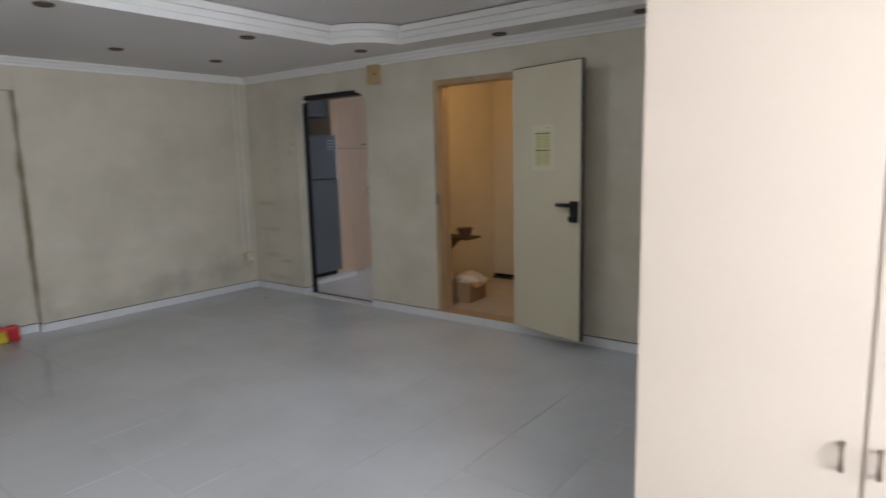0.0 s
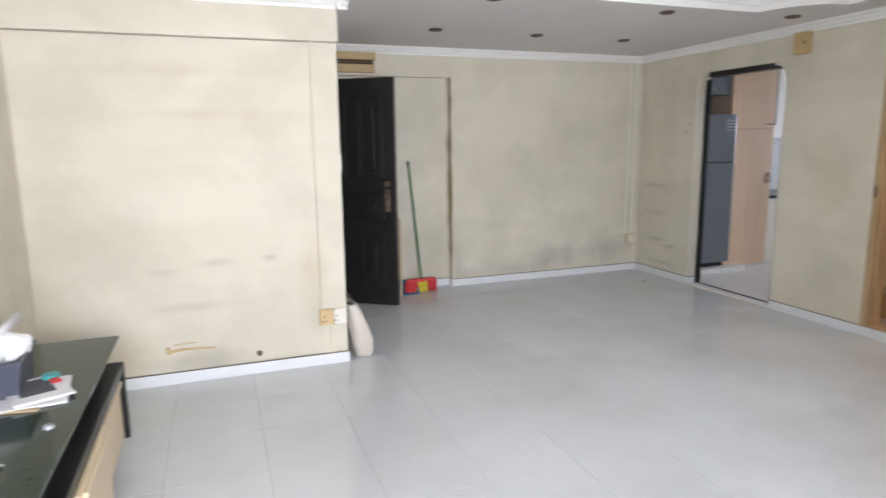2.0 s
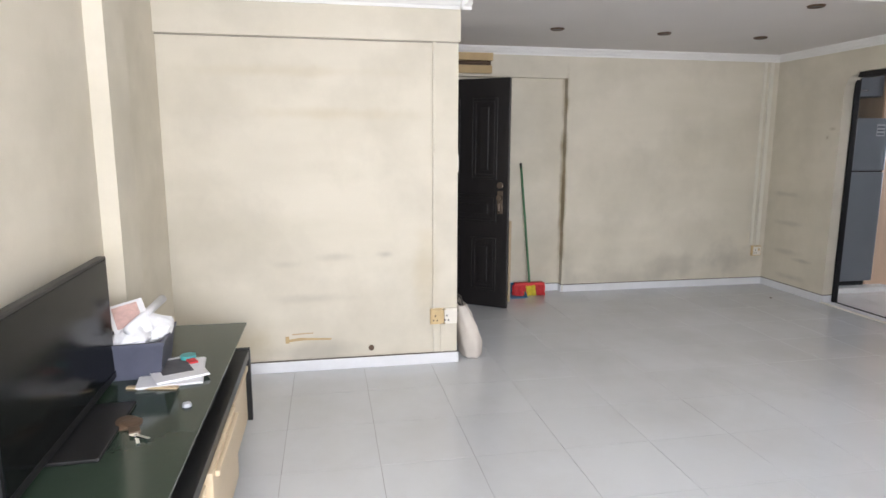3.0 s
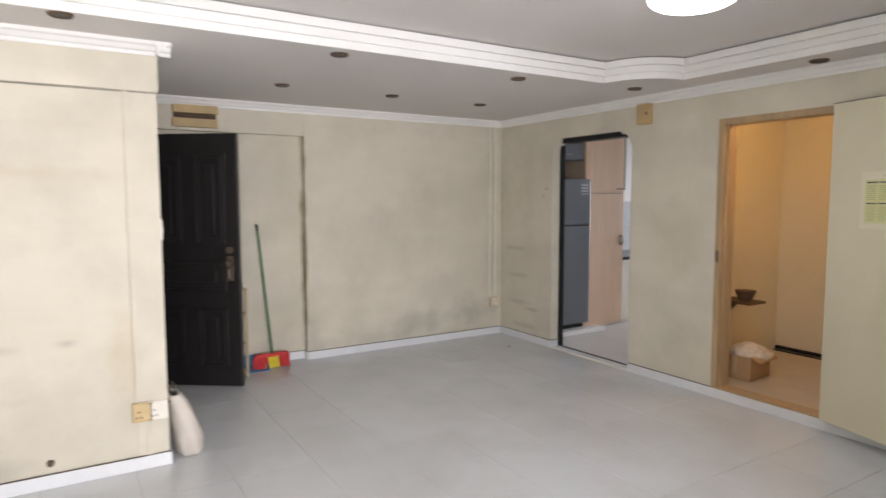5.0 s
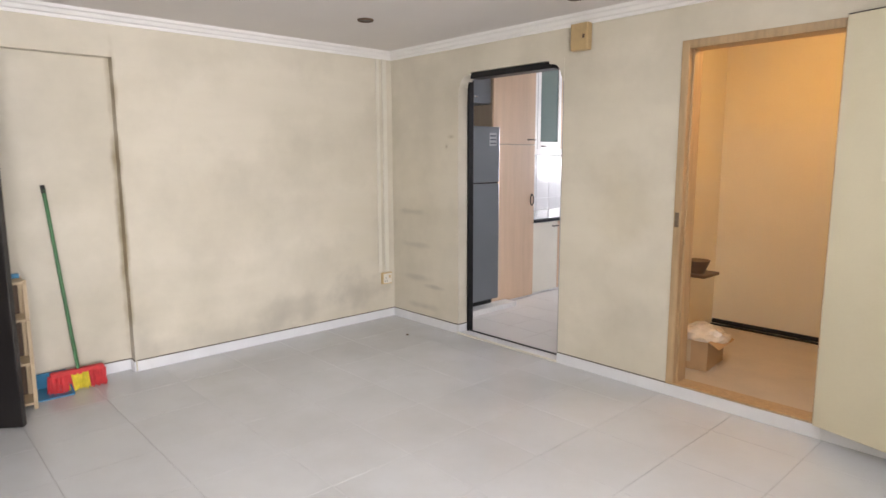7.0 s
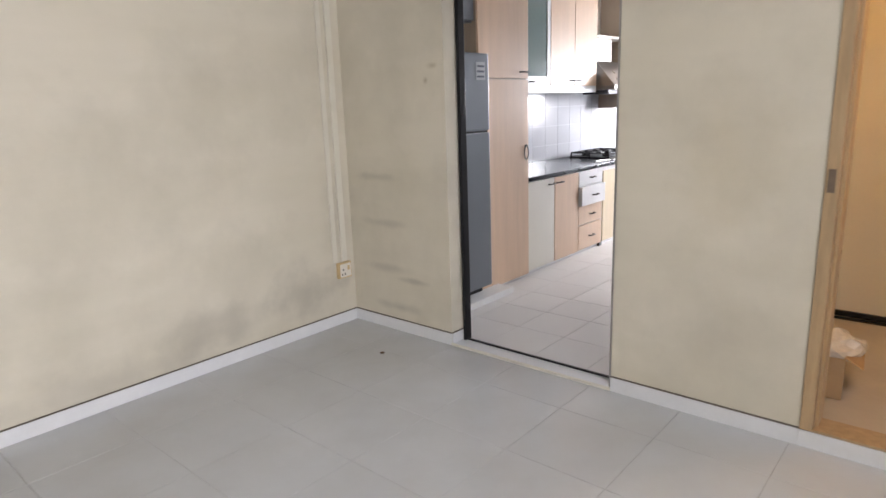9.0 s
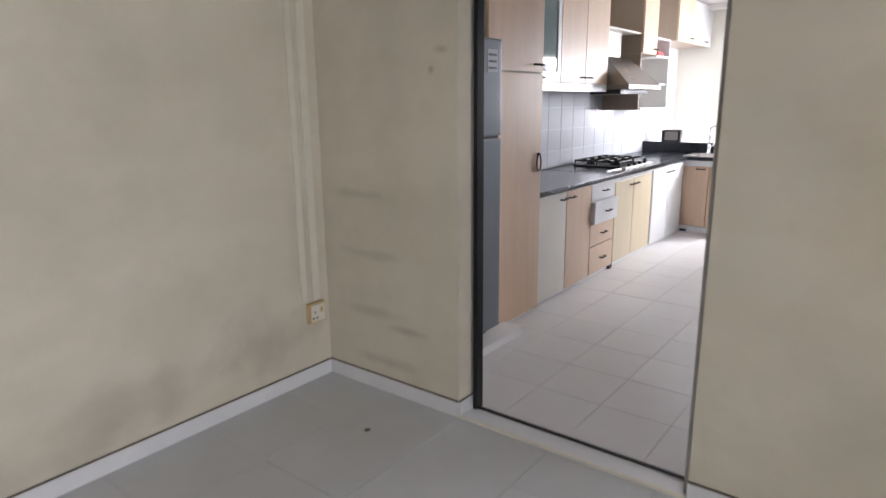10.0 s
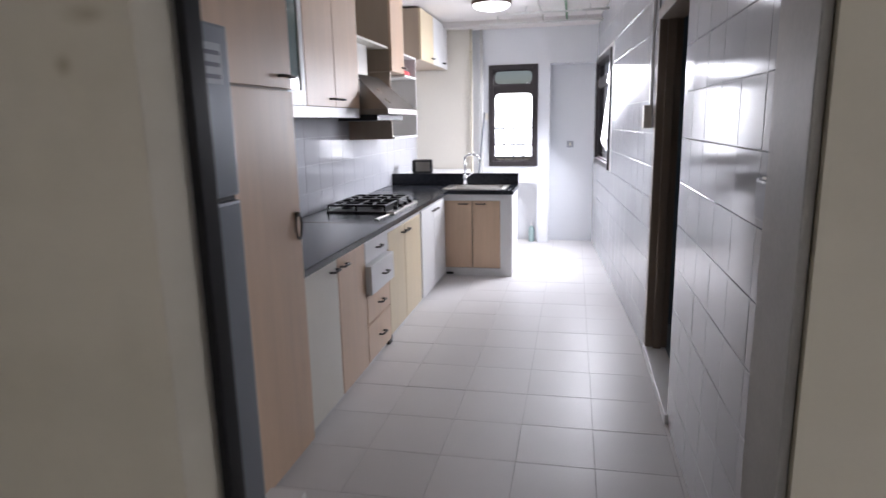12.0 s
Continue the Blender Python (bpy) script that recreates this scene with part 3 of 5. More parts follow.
# both are out of view; the second is added for the side light
for n_, y0, y1 in (("window_3", -5.4, -3.2), ("window_4", -2.3, -0.9)):
    w = thing(n_, "wide aluminium window, out of view, put in to light the living room", "window", (8.05, y1, 0.75), -90)
    w["kind"] = "structure"
    bm = bmesh.new()
    W = y1 - y0
    for a, b in ((0, 0.05), (W / 2 - 0.03, W / 2 + 0.03), (W - 0.05, W)):
        bx(bm, a, 0, 0, b, 0.05, 1.5)
    bx(bm, 0.05, 0.002, 0, W - 0.05, 0.048, 0.05)
    bx(bm, 0.05, 0.002, 1.45, W - 0.05, 0.048, 1.5)
    part("window_frame", bm, WHITE, w)

# frame and tracks of the kitchen opening
kf = thing("door_1", "black aluminium frame and floor track of the kitchen opening", "door frame", (0, 0, 0))
kf["kind"] = "structure"
part("jamb", B(KX0 + 0.022, 0.085, 0.012, KX0 + 0.042, 0.140, KZ - 0.05, 0.003), BLACKM, kf)
part("jamb", B(KX1 - 0.018, 0.012, 0.012, KX1 - 0.002, 0.196, KZ - 0.05, 0.003), GREYAL, kf, "weathered grey aluminium jamb")
part("seal", B(KX1 - 0.014, 0.196, 0.0, KX1 + 0.004, 0.208, KZ - 0.05, 0.002), BLACK, kf, "thin black edge seal")
part("head", B(KX0 + 0.12, 0.02, KZ - 0.05, KX1 - 0.12, 0.135, KZ - 0.003, 0.003), BLACKM, kf)
part("track", B(KX0 + 0.042, 0.100, 0.012, KX1 - 0.016, 0.118, 0.020, 0.002), BLACKM, kf)

# storeroom door
sf = thing("door_2", "pale wooden door frame round the storeroom doorway", "door frame", (0, 0, 0))
sf["kind"] = "structure"
F = 0.048
part("jamb", B(SX0, -0.012, 0.078, SX0 + F, 0.135, SZ, 0.004), PINE, sf)
part("jamb", B(SX1 - F, -0.012, 0.078, SX1, 0.135, SZ, 0.004), PINE, sf)
part("head", B(SX0 + F, -0.012, SZ - F, SX1 - F, 0.135, SZ, 0.004), PINE, sf)
part("stop", B(SX0 + F, 0.03, 0.078, SX0 + F + 0.013, 0.135, SZ - F, 0.003), PINE, sf)
part("strike_plate", B(SX0 + 0.01, -0.016, 1.08, SX0 + 0.035, -0.011, 1.17), BRASS, sf, "worn metal strike plate")
part("threshold", B(SX0 + F, -0.010, 0.076, SX1 - F, 0.13, 0.088, 0.003), PINE, sf)

ld = thing("storeroom_door", "open cream door with dark edge, lock and notice", "door", (3.665, -0.030, 0.09), -14.5)
LW, LH = 0.70, 2.095
part("leaf", B(0.0, -0.036, 0, LW, 0.0, LH, 0.003), LEAF, ld)
part("edge", B(LW, -0.034, 0.0, LW + 0.006, -0.002, LH, 0.001), EDGE, ld, "dark unpainted door edge")
part("edge", B(0.0, -0.034, LH, LW, -0.002, LH + 0.006, 0.001), EDGE, ld, "dark unpainted door edge")
lk = part("lock", B(LW - 0.085, -0.062, 0.915, LW - 0.015, -0.036, 1.075, 0.006), BLACK, ld, "black digital lock body")
part("lever", tube(bmesh.new(), [(LW - 0.05, -0.06, 1.045), (LW - 0.05, -0.085, 1.045), (LW - 0.19, -0.085, 1.045)], 0.015, 10), BLACK, lk, "", True)
part("thumb_turn", cyl(bmesh.new(), (LW - 0.05, -0.06, 0.945), (LW - 0.05, -0.09, 0.945), 0.024), BLACK, lk)
for z in (0.25, 1.05, 1.85):
    part("hinge", cyl(bmesh.new(), (-0.004, -0.004, z - 0.05), (-0.004, -0.004, z + 0.05), 0.008, seg=10), BRASS, ld)
po = thing("notice", "yellow printed notice in four blocks on the door", "poster")
po.matrix_world = ld.matrix_world @ pose(0.250, -0.0375, 1.335)
part("backing", B(-0.030, -0.002, -0.035, 0.195, 0.0, 0.315), SLEEVE, po, "pale backing sheet")
part("sheet", B(0, -0.004, 0, 0.162, -0.002, 0.265), YPAPER, po)
for i in range(2):
    for j in range(2):
        x0, z0 = 0.010 + 0.076 * i, 0.012 + 0.128 * j
        part("heading", B(x0, -0.005, z0 + 0.104, x0 + 0.066, -0.004, z0 + 0.113), PRINT, po, "dark heading bar")
        bm = bmesh.new()
        for k in range(8):
            bx(bm, x0 + 0.004, -0.005, z0 + 0.0115 * k + 0.004, x0 + 0.056 + 0.007 * ((k * 7) % 2), -0.004, z0 + 0.0115 * k + 0.009)
        part("text_block", bm, OLIVE, po, "unreadable lines of print")
part("clip", B(0.12, -0.010, 0.285, 0.16, -0.002, 0.293), STEEL, po)

# main door, open into the room
md = thing("main_door", "open black panelled timber main door with brass lock", "door", (0.06, -3.80, 0.008), math.degrees(math.atan2(0.69, 0.50)))
MW, MH = 0.85, 2.105
part("leaf", B(0, -0.022, 0, MW, 0.022, MH, 0.004), DARKWOOD, md)
for x0, x1, z0, z1 in ((0.11, 0.37, 1.20, 1.93), (0.48, 0.74, 1.20, 1.93), (0.11, 0.74, 0.80, 1.06), (0.11, 0.37, 0.16, 0.66), (0.48, 0.74, 0.16, 0.66)):
    bm = bmesh.new()
    for d, e in ((0.0, 0.012), (0.028, 0.006)):
        bx(bm, x0 + d, -0.022 - e, z0 + d, x0 + d + 0.022, -0.022, z1 - d, 0.003)
        bx(bm, x1 - d - 0.022, -0.022 - e, z0 + d, x1 - d, -0.022, z1 - d, 0.003)
        bx(bm, x0 + d + 0.022, -0.022 - e, z0 + d, x1 - d - 0.022, -0.022, z0 + d + 0.022, 0.003)
        bx(bm, x0 + d + 0.022, -0.022 - e, z1 - d - 0.022, x1 - d - 0.022, -0.022, z1 - d, 0.003)
    bx(bm, x0 + 0.085, -0.032, z0 + 0.085, x1 - 0.085, -0.022, z1 - 0.085, 0.006)
    part("panel_moulding", bm, DARKWOOD, md)
lk = part("lock_plate", B(MW - 0.10, -0.030, 0.89, MW - 0.05, -0.022, 1.10, 0.003), BRASS, md, "worn brass lock plate")
part("cylinder", cyl(bmesh.new(), (MW - 0.075, -0.022, 1.15), (MW - 0.075, -0.045, 1.15), 0.028), BRASS, lk)
part("knob", cyl(bmesh.new(), (MW - 0.075, -0.03, 1.04), (MW - 0.075, -0.065, 1.04), 0.030, 0.024), BRASS, lk)
part("pull", tube(bmesh.new(), [(MW - 0.075, -0.03, 1.01), (MW - 0.075, -0.06, 0.99), (MW - 0.075, -0.06, 0.92), (MW - 0.075, -0.03, 0.90)], 0.008, 8), BRASS, lk)
for z in (0.3, 1.05, 1.8):
    part("hinge", cyl(bmesh.new(), (0.0, 0.0, z - 0.05), (0.0, 0.0, z + 0.05), 0.024, seg=10), BRASS, md)

# bathroom door frame and step
bf = thing("door_3", "brown-grey timber frame of the bathroom doorway", "door frame")
bf["kind"] = "structure"
part("jamb", B(2.075, 3.01, 0.05, 2.21, 3.08, 2.12, 0.006), DOORFR, bf)
part("stop", B(2.12, 2.985, 0.05, 2.17, 3.01, 2.05, 0.004), DOORFR, bf)
part("jamb", B(2.095, 2.08, 0.05, 2.21, 2.13, 2.12, 0.006), DOORFR, bf)
part("head", B(2.075, 2.13, 2.05, 2.21, 3.01, 2.12, 0.006), DOORFR, bf)
part("step", B(2.07, 2.05, -0.003, 2.20, 3.10, 0.05, 0.004), WHITE, bf, "white stone threshold")

# ---- living room things ----
LIGHTS = [(1.02, -2.87), (1.0, -1.915), (0.975, -0.985), (2.16, -1.47), (2.20, -2.88), (2.285, -4.32), (2.31, -0.41), (3.62, -0.20), (4.75, -0.20), (2.47, -5.40)]


def downlight(at):
    t = thing("downlight", "unlit recessed downlight with a dark brown ring", "downlight", at, group="ceiling downlights")
    bm = bmesh.new()
    n = 28
    prof = [(0.036, -0.002), (0.038, -0.010), (0.050, -0.012), (0.056, -0.006), (0.057, 0.0)]
    for (r0, z0), (r1, z1) in zip(prof, prof[1:]):
        for i in range(n):
            a, b = 2 * math.pi * i / n, 2 * math.pi * (i + 1) / n
            bm.faces.new([bm.verts.new((r * math.cos(c), r * math.sin(c), zz)) for r, c, zz in ((r0, a, z0), (r0, b, z0), (r1, b, z1), (r1, a, z1))])
    part("ring", bm, DKBROWN, t)
    part("lamp", cyl(bmesh.new(), (0, 0, -0.007), (0, 0, -0.002), 0.036), BLACK, t, "dark unlit lamp face")
    return t


dl = downlight((*LIGHTS[0], ZC))
for p in LIGHTS[1:]:
    copy_thing(dl, pose(*p, ZC))


def disc_lamp(label, at, r, rim):
    t = thing("ceiling_lamp", label, "ceiling lamp", at)
    part("rim", cyl(bmesh.new(), (0, 0, -0.03), (0, 0, 0.0), r, seg=48), rim, t, "", True)
    bm = bmesh.new()
    bmesh.ops.create_uvsphere(bm, u_segments=40, v_segments=16, radius=1)
    bmesh.ops.delete(bm, geom=[v for v in bm.verts if v.co.z > 0.01], context="VERTS")
    for v in bm.verts:
        v.co = (v.co.x * (r - 0.012), v.co.y * (r - 0.012), v.co.z * 0.06 - 0.031)
    part("diffuser", bm, LAMP, t, "glowing white diffuser", True)
    return t


disc_lamp("round lit white ceiling lamp in the raised ceiling", (3.74, -1.62, ZT), 0.23, WHITE)
disc_lamp("round lit white ceiling lamp in the kitchen", (0.80, 5.30, 2.62), 0.19, DKBROWN)
fan = thing("ceiling_fan", "brown three-bladed ceiling fan at rest", "fan", (3.70, -4.03, 0))
part("rod", cyl(bmesh.new(), (0, 0, 2.52), (0, 0, 2.61), 0.014), FANB, fan)
part("canopy", cyl(bmesh.new(), (0, 0, 2.57), (0, 0, 2.61), 0.035, 0.06), FANB, fan)
part("motor", cyl(bmesh.new(), (0, 0, 2.45), (0, 0, 2.53), 0.085, 0.075), FANB, fan)
for k in range(3):
    bm = prism(bmesh.new(), [(0.08, -0.03), (0.20, -0.055), (0.66, -0.07), (0.70, 0.0), (0.66, 0.06), (0.20, 0.04), (0.08, 0.03)], "z", 2.482, 2.490)
    bmesh.ops.rotate(bm, verts=bm.verts, cent=(0, 0, 2.486), matrix=Matrix.Rotation(radians(15 + 120 * k), 3, "Z"))
    part("blade", bm, FANB, fan)

bl = thing("door_chime", "tan plastic box high on the wall", "door chime", (2.09, 0, 2.215))
part("case", B(-0.068, -0.055, 0, 0.068, 0, 0.175, 0.008), BOXBR, bl)
part("mark", B(0.030, -0.058, 0.075, 0.045, -0.055, 0.10), DKBROWN, bl)
bb = thing("fuse_box", "old tan box with a dark shelf above the main door", "fuse box", (0, -3.52, 2.20))
part("case", B(0, 0, 0, 0.05, 0.37, 0.075, 0.006), BOXBR, bb)
part("case_top", B(0, 0.0, 0.115, 0.085, 0.37, 0.185, 0.006), BOXBR, bb)
part("recess", B(0, 0.01, 0.075, 0.03, 0.36, 0.115), DKBROWN, bb, "dark slot")
part("rod", cyl(bmesh.new(), (0.05, 0.03, 0.098), (0.05, 0.34, 0.098), 0.013), DKBROWN, bb)


def socket(at, rz, mats, label):
    """Wall socket, local y out of the wall is negative."""
    t = thing("wall_socket", label, "wall socket", at, rz)
    m = mats
    part("back_box", B(-0.055, -0.028, 0, 0.055, 0, 0.11, 0.004), m, t)
    part("face_plate", B(-0.045, -0.036, 0.010, 0.045, -0.028, 0.100, 0.003), SOCKW if "corner" in label else m, t)
    part("switch", B(0.012, -0.041, 0.055, 0.030, -0.036, 0.085, 0.002), m, t)
    for x, z in ((-0.022, 0.062), (-0.034, 0.030), (-0.010, 0.030)):
        part("pin_hole", B(x - 0.004, -0.0365, z - 0.006, x + 0.004, -0.0355, z + 0.006), BLACK, t)
    return t


socket((0, -0.105, 0.325), 90, SOCK, "yellowed socket on a tan box by the corner")
co = thing("wall_conduit", "cream cable duct down to the corner socket", "conduit", (0, 0, 0))
part("duct", B(0, -0.185, 0.44, 0.012, -0.150, 2.385, 0.003), DUCT, co)
part("duct", B(0, -0.115, 0.44, 0.016, -0.070, 2.385, 0.003), DUCT, co)
socket((1.876, -4.005, 0.29), 90, SOCK, "yellowed brown socket on the wall block")
s2 = socket((1.864 + 0.012, -3.925, 0.29), 90, SOCKW, "white double socket beside the brown one")
sw = thing("light_switch", "white switch on the entrance side of the block", "switch", (1.80, -3.868, 1.40), 180)
part("plate", B(-0.045, -0.012, -0.06, 0.045, 0, 0.06, 0.003), SOCKW, sw)
part("rocker", B(-0.015, -0.018, -0.02, 0.015, -0.012, 0.02, 0.002), SOCKW, sw)
cd = thing("cable_duct", "slim cream duct from the block's socket up", "conduit", (1.876, -4.042, 0))
part("duct", B(0, 0, 0.40, 0.010, 0.016, 2.185, 0.002), WALL, cd)
part("duct", B(0.0, 0.055, 0.081, 0.010, 0.075, 0.29, 0.002), WALL, cd)
sc = thing("wall_scar", "torn paint scar and rusty fixing on the wall", "wall damage", (1.8645, 0, 0))
part("bracket", B(0, -5.045, 0.20, 0.014, -5.02, 0.245, 0.003), BOXBR, sc)
part("scar", prism(bmesh.new(), [(-5.03, 0.222), (-4.95, 0.232), (-4.74, 0.218), (-4.74, 0.208), (-4.93, 0.214), (-5.03, 0.205)], "x", 0, 0.004), BOXBR, sc)
part("scar", prism(bmesh.new(), [(-5.0, 0.262), (-4.86, 0.266), (-4.86, 0.258), (-5.0, 0.252)], "x", 0, 0.003), RACK, sc)
part("plug", cyl(bmesh.new(), (0, -4.47, 0.135), (0.02, -4.47, 0.135), 0.020, 0.016, 12), DKBROWN, sc)


bag = thing("canvas_bag", "off-white canvas bag slumped against the wall block", "bag", (1.735, -3.772, 0), 2)
bm = bmesh.new()
levels = [(0.0, 0.05, 0.10, 0.0, 0.035), (0.02, 0.065, 0.125, 0.0, 0.035), (0.12, 0.07, 0.14, 0.0, 0.025), (0.24, 0.062, 0.14, 0.0, -0.002), (0.33, 0.05, 0.14, 0.0, -0.03), (0.40, 0.035, 0.135, 0.0, -0.055), (0.405, 0.026, 0.12, 0.0, -0.055), (0.36, 0.02, 0.11, 0.0, -0.045)]
rows_ = []
for z, a, b, ox, oy in levels:
    rows_.append([bm.verts.new((ox + b * math.copysign(abs(math.cos(q)) ** 0.7, math.cos(q)) + 0.006 * math.sin(7 * q + 9 * z), oy + 1.15 * a * math.copysign(abs(math.sin(q)) ** 0.7, math.sin(q)) + 0.006 * math.sin(5 * q + 20 * z), z)) for q in [2 * math.pi * i / 28 for i in range(28)]])
for r0, r1 in zip(rows_, rows_[1:]):
    for i in range(28):
        bm.faces.new((r0[i], r0[(i + 1) % 28], r1[(i + 1) % 28], r1[i]))
bm.faces.new(rows_[0])
bm.faces.new(rows_[-1])
part("sack", bm, BAG, bag, "", True)
for d in (-0.02, 0.015):
    part("strap", tube(bmesh.new(), [(-0.09, -0.055 + d, 0.395), (-0.07, -0.06 + d, 0.44), (0.03, -0.06 + d, 0.445), (0.06, -0.055 + d, 0.395)], 0.007, 8), EDGE, bag, "dark cloth strap")

# flat dark sheet in place of the shade inside the open bag
part("mouth_shade", prism(bmesh.new(), [(-0.105, -0.088), (0.105, -0.088), (0.115, -0.055), (0.105, -0.022), (-0.105, -0.022), (-0.115, -0.055)], "z", 0.362, 0.368), EDGE, bag, "dark sheet standing in for the shaded inside of the bag mouth")
db = thing("dry_crumb", "small brown dry crumb on the floor tiles", "debris", (0.616, -0.35, 0))
part("crumb", crumple(0.014, 3, 0.6), DKBROWN, db)

br = thing("broom", "green-handled broom with red and yellow bristles leaning", "broom", (0.02, -2.75, 0))
part("stick", cyl(bmesh.new(), (0.06, 0.02, 0.13), (-0.075, -0.055, 1.31), 0.0115, seg=12), GREENP, br)
part("cap", cyl(bmesh.new(), (-0.0735, -0.054, 1.29), (-0.082, -0.058, 1.34), 0.013, seg=12), BLACK, br)
part("head", B(0.035, -0.14, 0.10, 0.085, 0.17, 0.135, 0.006), RED, br)
rnd = random.Random(4)
for nm, y0, y1, m in (("bristles", -0.15, -0.03, RED), ("bristles", -0.03, 0.075, YELLOW), ("bristles", 0.075, 0.18, RED)):
    bm = bmesh.new()
    for i in range(70):
        x, y = 0.03 + 0.06 * rnd.random(), y0 + (y1 - y0) * rnd.random()
        cyl(bm, (x, y, 0.11), (x + 0.05 * (rnd.random() - 0.3), y + 0.03 * (rnd.random() - 0.5), 0.004), 0.006, 0.004, 5)
    part(nm, bm, m, br)
dp = thing("dustpan", "blue plastic dustpan behind the broom", "dustpan", (0.03, -2.98, 0))
bm = bmesh.new()
bx(bm, -0.08, -0.02, 0.0, 0.16, 0.20, 0.008, 0.002)
bx(bm, -0.08, -0.02, 0.008, -0.07, 0.20, 0.11, 0.002)
prism(bm, [(-0.07, 0.008), (0.16, 0.008), (0.10, 0.04), (-0.07, 0.11)], "y", -0.02, -0.01)
prism(bm, [(-0.07, 0.008), (0.16, 0.008), (0.10, 0.04), (-0.07, 0.11)], "y", 0.19, 0.20)
part("pan", bm, BLUE, dp)
rk = thing("shoe_rack", "narrow tan wooden rack behind the open door", "rack", (0.11, -3.262, 0), 0)
for y in (0.0, 0.24):
    for x in (0.0, 0.17):
        part("post", B(x, y, 0, x + 0.022, y + 0.022, 0.80, 0.003), DKBROWN if y < 0.1 else RACK, rk)
for z in (0.03, 0.28, 0.55, 0.775):
    part("shelf", B(0, 0.0, z, 0.192, 0.262, z + 0.016, 0.003), RACK, rk)
part("back_panel", B(0.0, 0.022, 0.046, 0.006, 0.24, 0.775), DKBROWN, rk)
ck = thing("cable_clip", "blue plastic clip on the rack", "clip", (0.21, -3.07, 0.791))
part("clip", B(-0.015, 0, 0.012, 0.02, 0.05, 0.04, 0.004), BLUE, ck)
part("arm", tube(bmesh.new(), [(0, -0.14, 0.008), (0, -0.1, 0.03), (0, 0.0, 0.03)], 0.008, 8), STEEL, ck)

# TV cabinet along the south wall
TZ = 0.575
tv = thing("tv_cabinet", "low black TV cabinet with green glass top and cream drawers", "tv cabinet", (0, 0, 0))
X0, X1, Y0, Y1 = 2.63, 4.62, -5.66, -5.19
part("glass_top", B(X0, Y0, TZ - 0.014, X1, Y1, TZ, 0.003), GREEN, tv, "dark green back-painted glass top")
part("body", B(X0 + 0.20, Y0 + 0.02, 0.10, X1 - 0.06, Y1 - 0.07, TZ - 0.014, 0.004), DKCAB, tv)
part("side_panel", B(X0 + 0.17, Y0 + 0.02, 0.10, X0 + 0.20, Y1 + 0.034, TZ - 0.085, 0.004), DKCAB, tv)
n = 3
L = (X1 - 0.08 - X0 - 0.21) / n
for i in range(n):
    a = X0 + 0.205 + L * i
    d = part("drawer_front", B(a + 0.006, Y1 - 0.07, 0.11, a + L - 0.006, Y1 + 0.012 + 0.03 * (i == 1), 0.43, 0.012), MAPLE2, tv, "cream wood-grain drawer front")
    part("handle", B(a + L / 2 - 0.24, Y1 + 0.011 + 0.03 * (i == 1), 0.395, a + L / 2 + 0.24, Y1 + 0.030 + 0.03 * (i == 1), 0.418, 0.006), MAPLE2, d, "cream finger grip")
part("shelf_edge", B(X0 + 0.20, Y1 - 0.07, 0.44, X1 - 0.06, Y1 + 0.030, 0.485, 0.003), DKCAB, tv)
for x in (X0 + 0.21, X1 - 0.14):
    for y in (Y0 + 0.05, Y1 - 0.10):
        part("leg", cyl(bmesh.new(), (x + 0.03, y + 0.03, 0), (x + 0.03, y + 0.03, 0.10), 0.022, 0.03, 14), BLACK, tv)
tl = thing("television", "flat black television on a stand, switched off", "television", (3.89, -5.59, TZ), 2.0)
part("housing", B(-0.49, -0.035, 0.020, 0.49, 0.0, 0.515, 0.006), BLACK, tl)
part("screen", B(-0.475, 0.0, 0.047, 0.475, 0.003, 0.503), SCREEN, tl, "dark glossy screen")
part("bezel", B(-0.49, 0.0, 0.020, 0.49, 0.006, 0.045, 0.002), BLACK, tl)
part("neck", B(-0.06, -0.03, 0.01, 0.06, -0.005, 0.06, 0.003), BLACK, tl)
part("base", B(-0.22, -0.04, 0.0, 0.22, 0.14, 0.012, 0.004), BLACK, tl, "glossy black stand plate")
bk = thing("basket", "grey-blue plastic basket piled with papers and bags", "basket", (3.28, -5.54, TZ), 4)
bm = bmesh.new()
for (z0, a0, b0), (z1, a1, b1) in (((0, 0.13, 0.095), (0.15, 0.15, 0.115)),):
    o = [(-1, -1), (1, -1), (1, 1), (-1, 1)]
    for t_ in (0.0, 0.006):
        lo = [bm.verts.new((x * (a0 - t_), y * (b0 - t_), z0)) for x, y in o]
        hi = [bm.verts.new((x * (a1 - t_), y * (b1 - t_), z1)) for x, y in o]
        for i in range(4):
            bm.faces.new((lo[i], lo[(i + 1) % 4], hi[(i + 1) % 4], hi[i]))
        bm.faces.new(lo)
part("bin", bm, BASKET, bk)
part("rim", bx(bx(bx(bx(bmesh.new(), -0.156, -0.121, 0.142, 0.156, -0.109, 0.156), -0.156, 0.109, 0.142, 0.156, 0.121, 0.156), -0.156, -0.109, 0.142, -0.144, 0.109, 0.156), 0.144, -0.109, 0.142, 0.156, 0.109, 0.156), BASKET, bk)


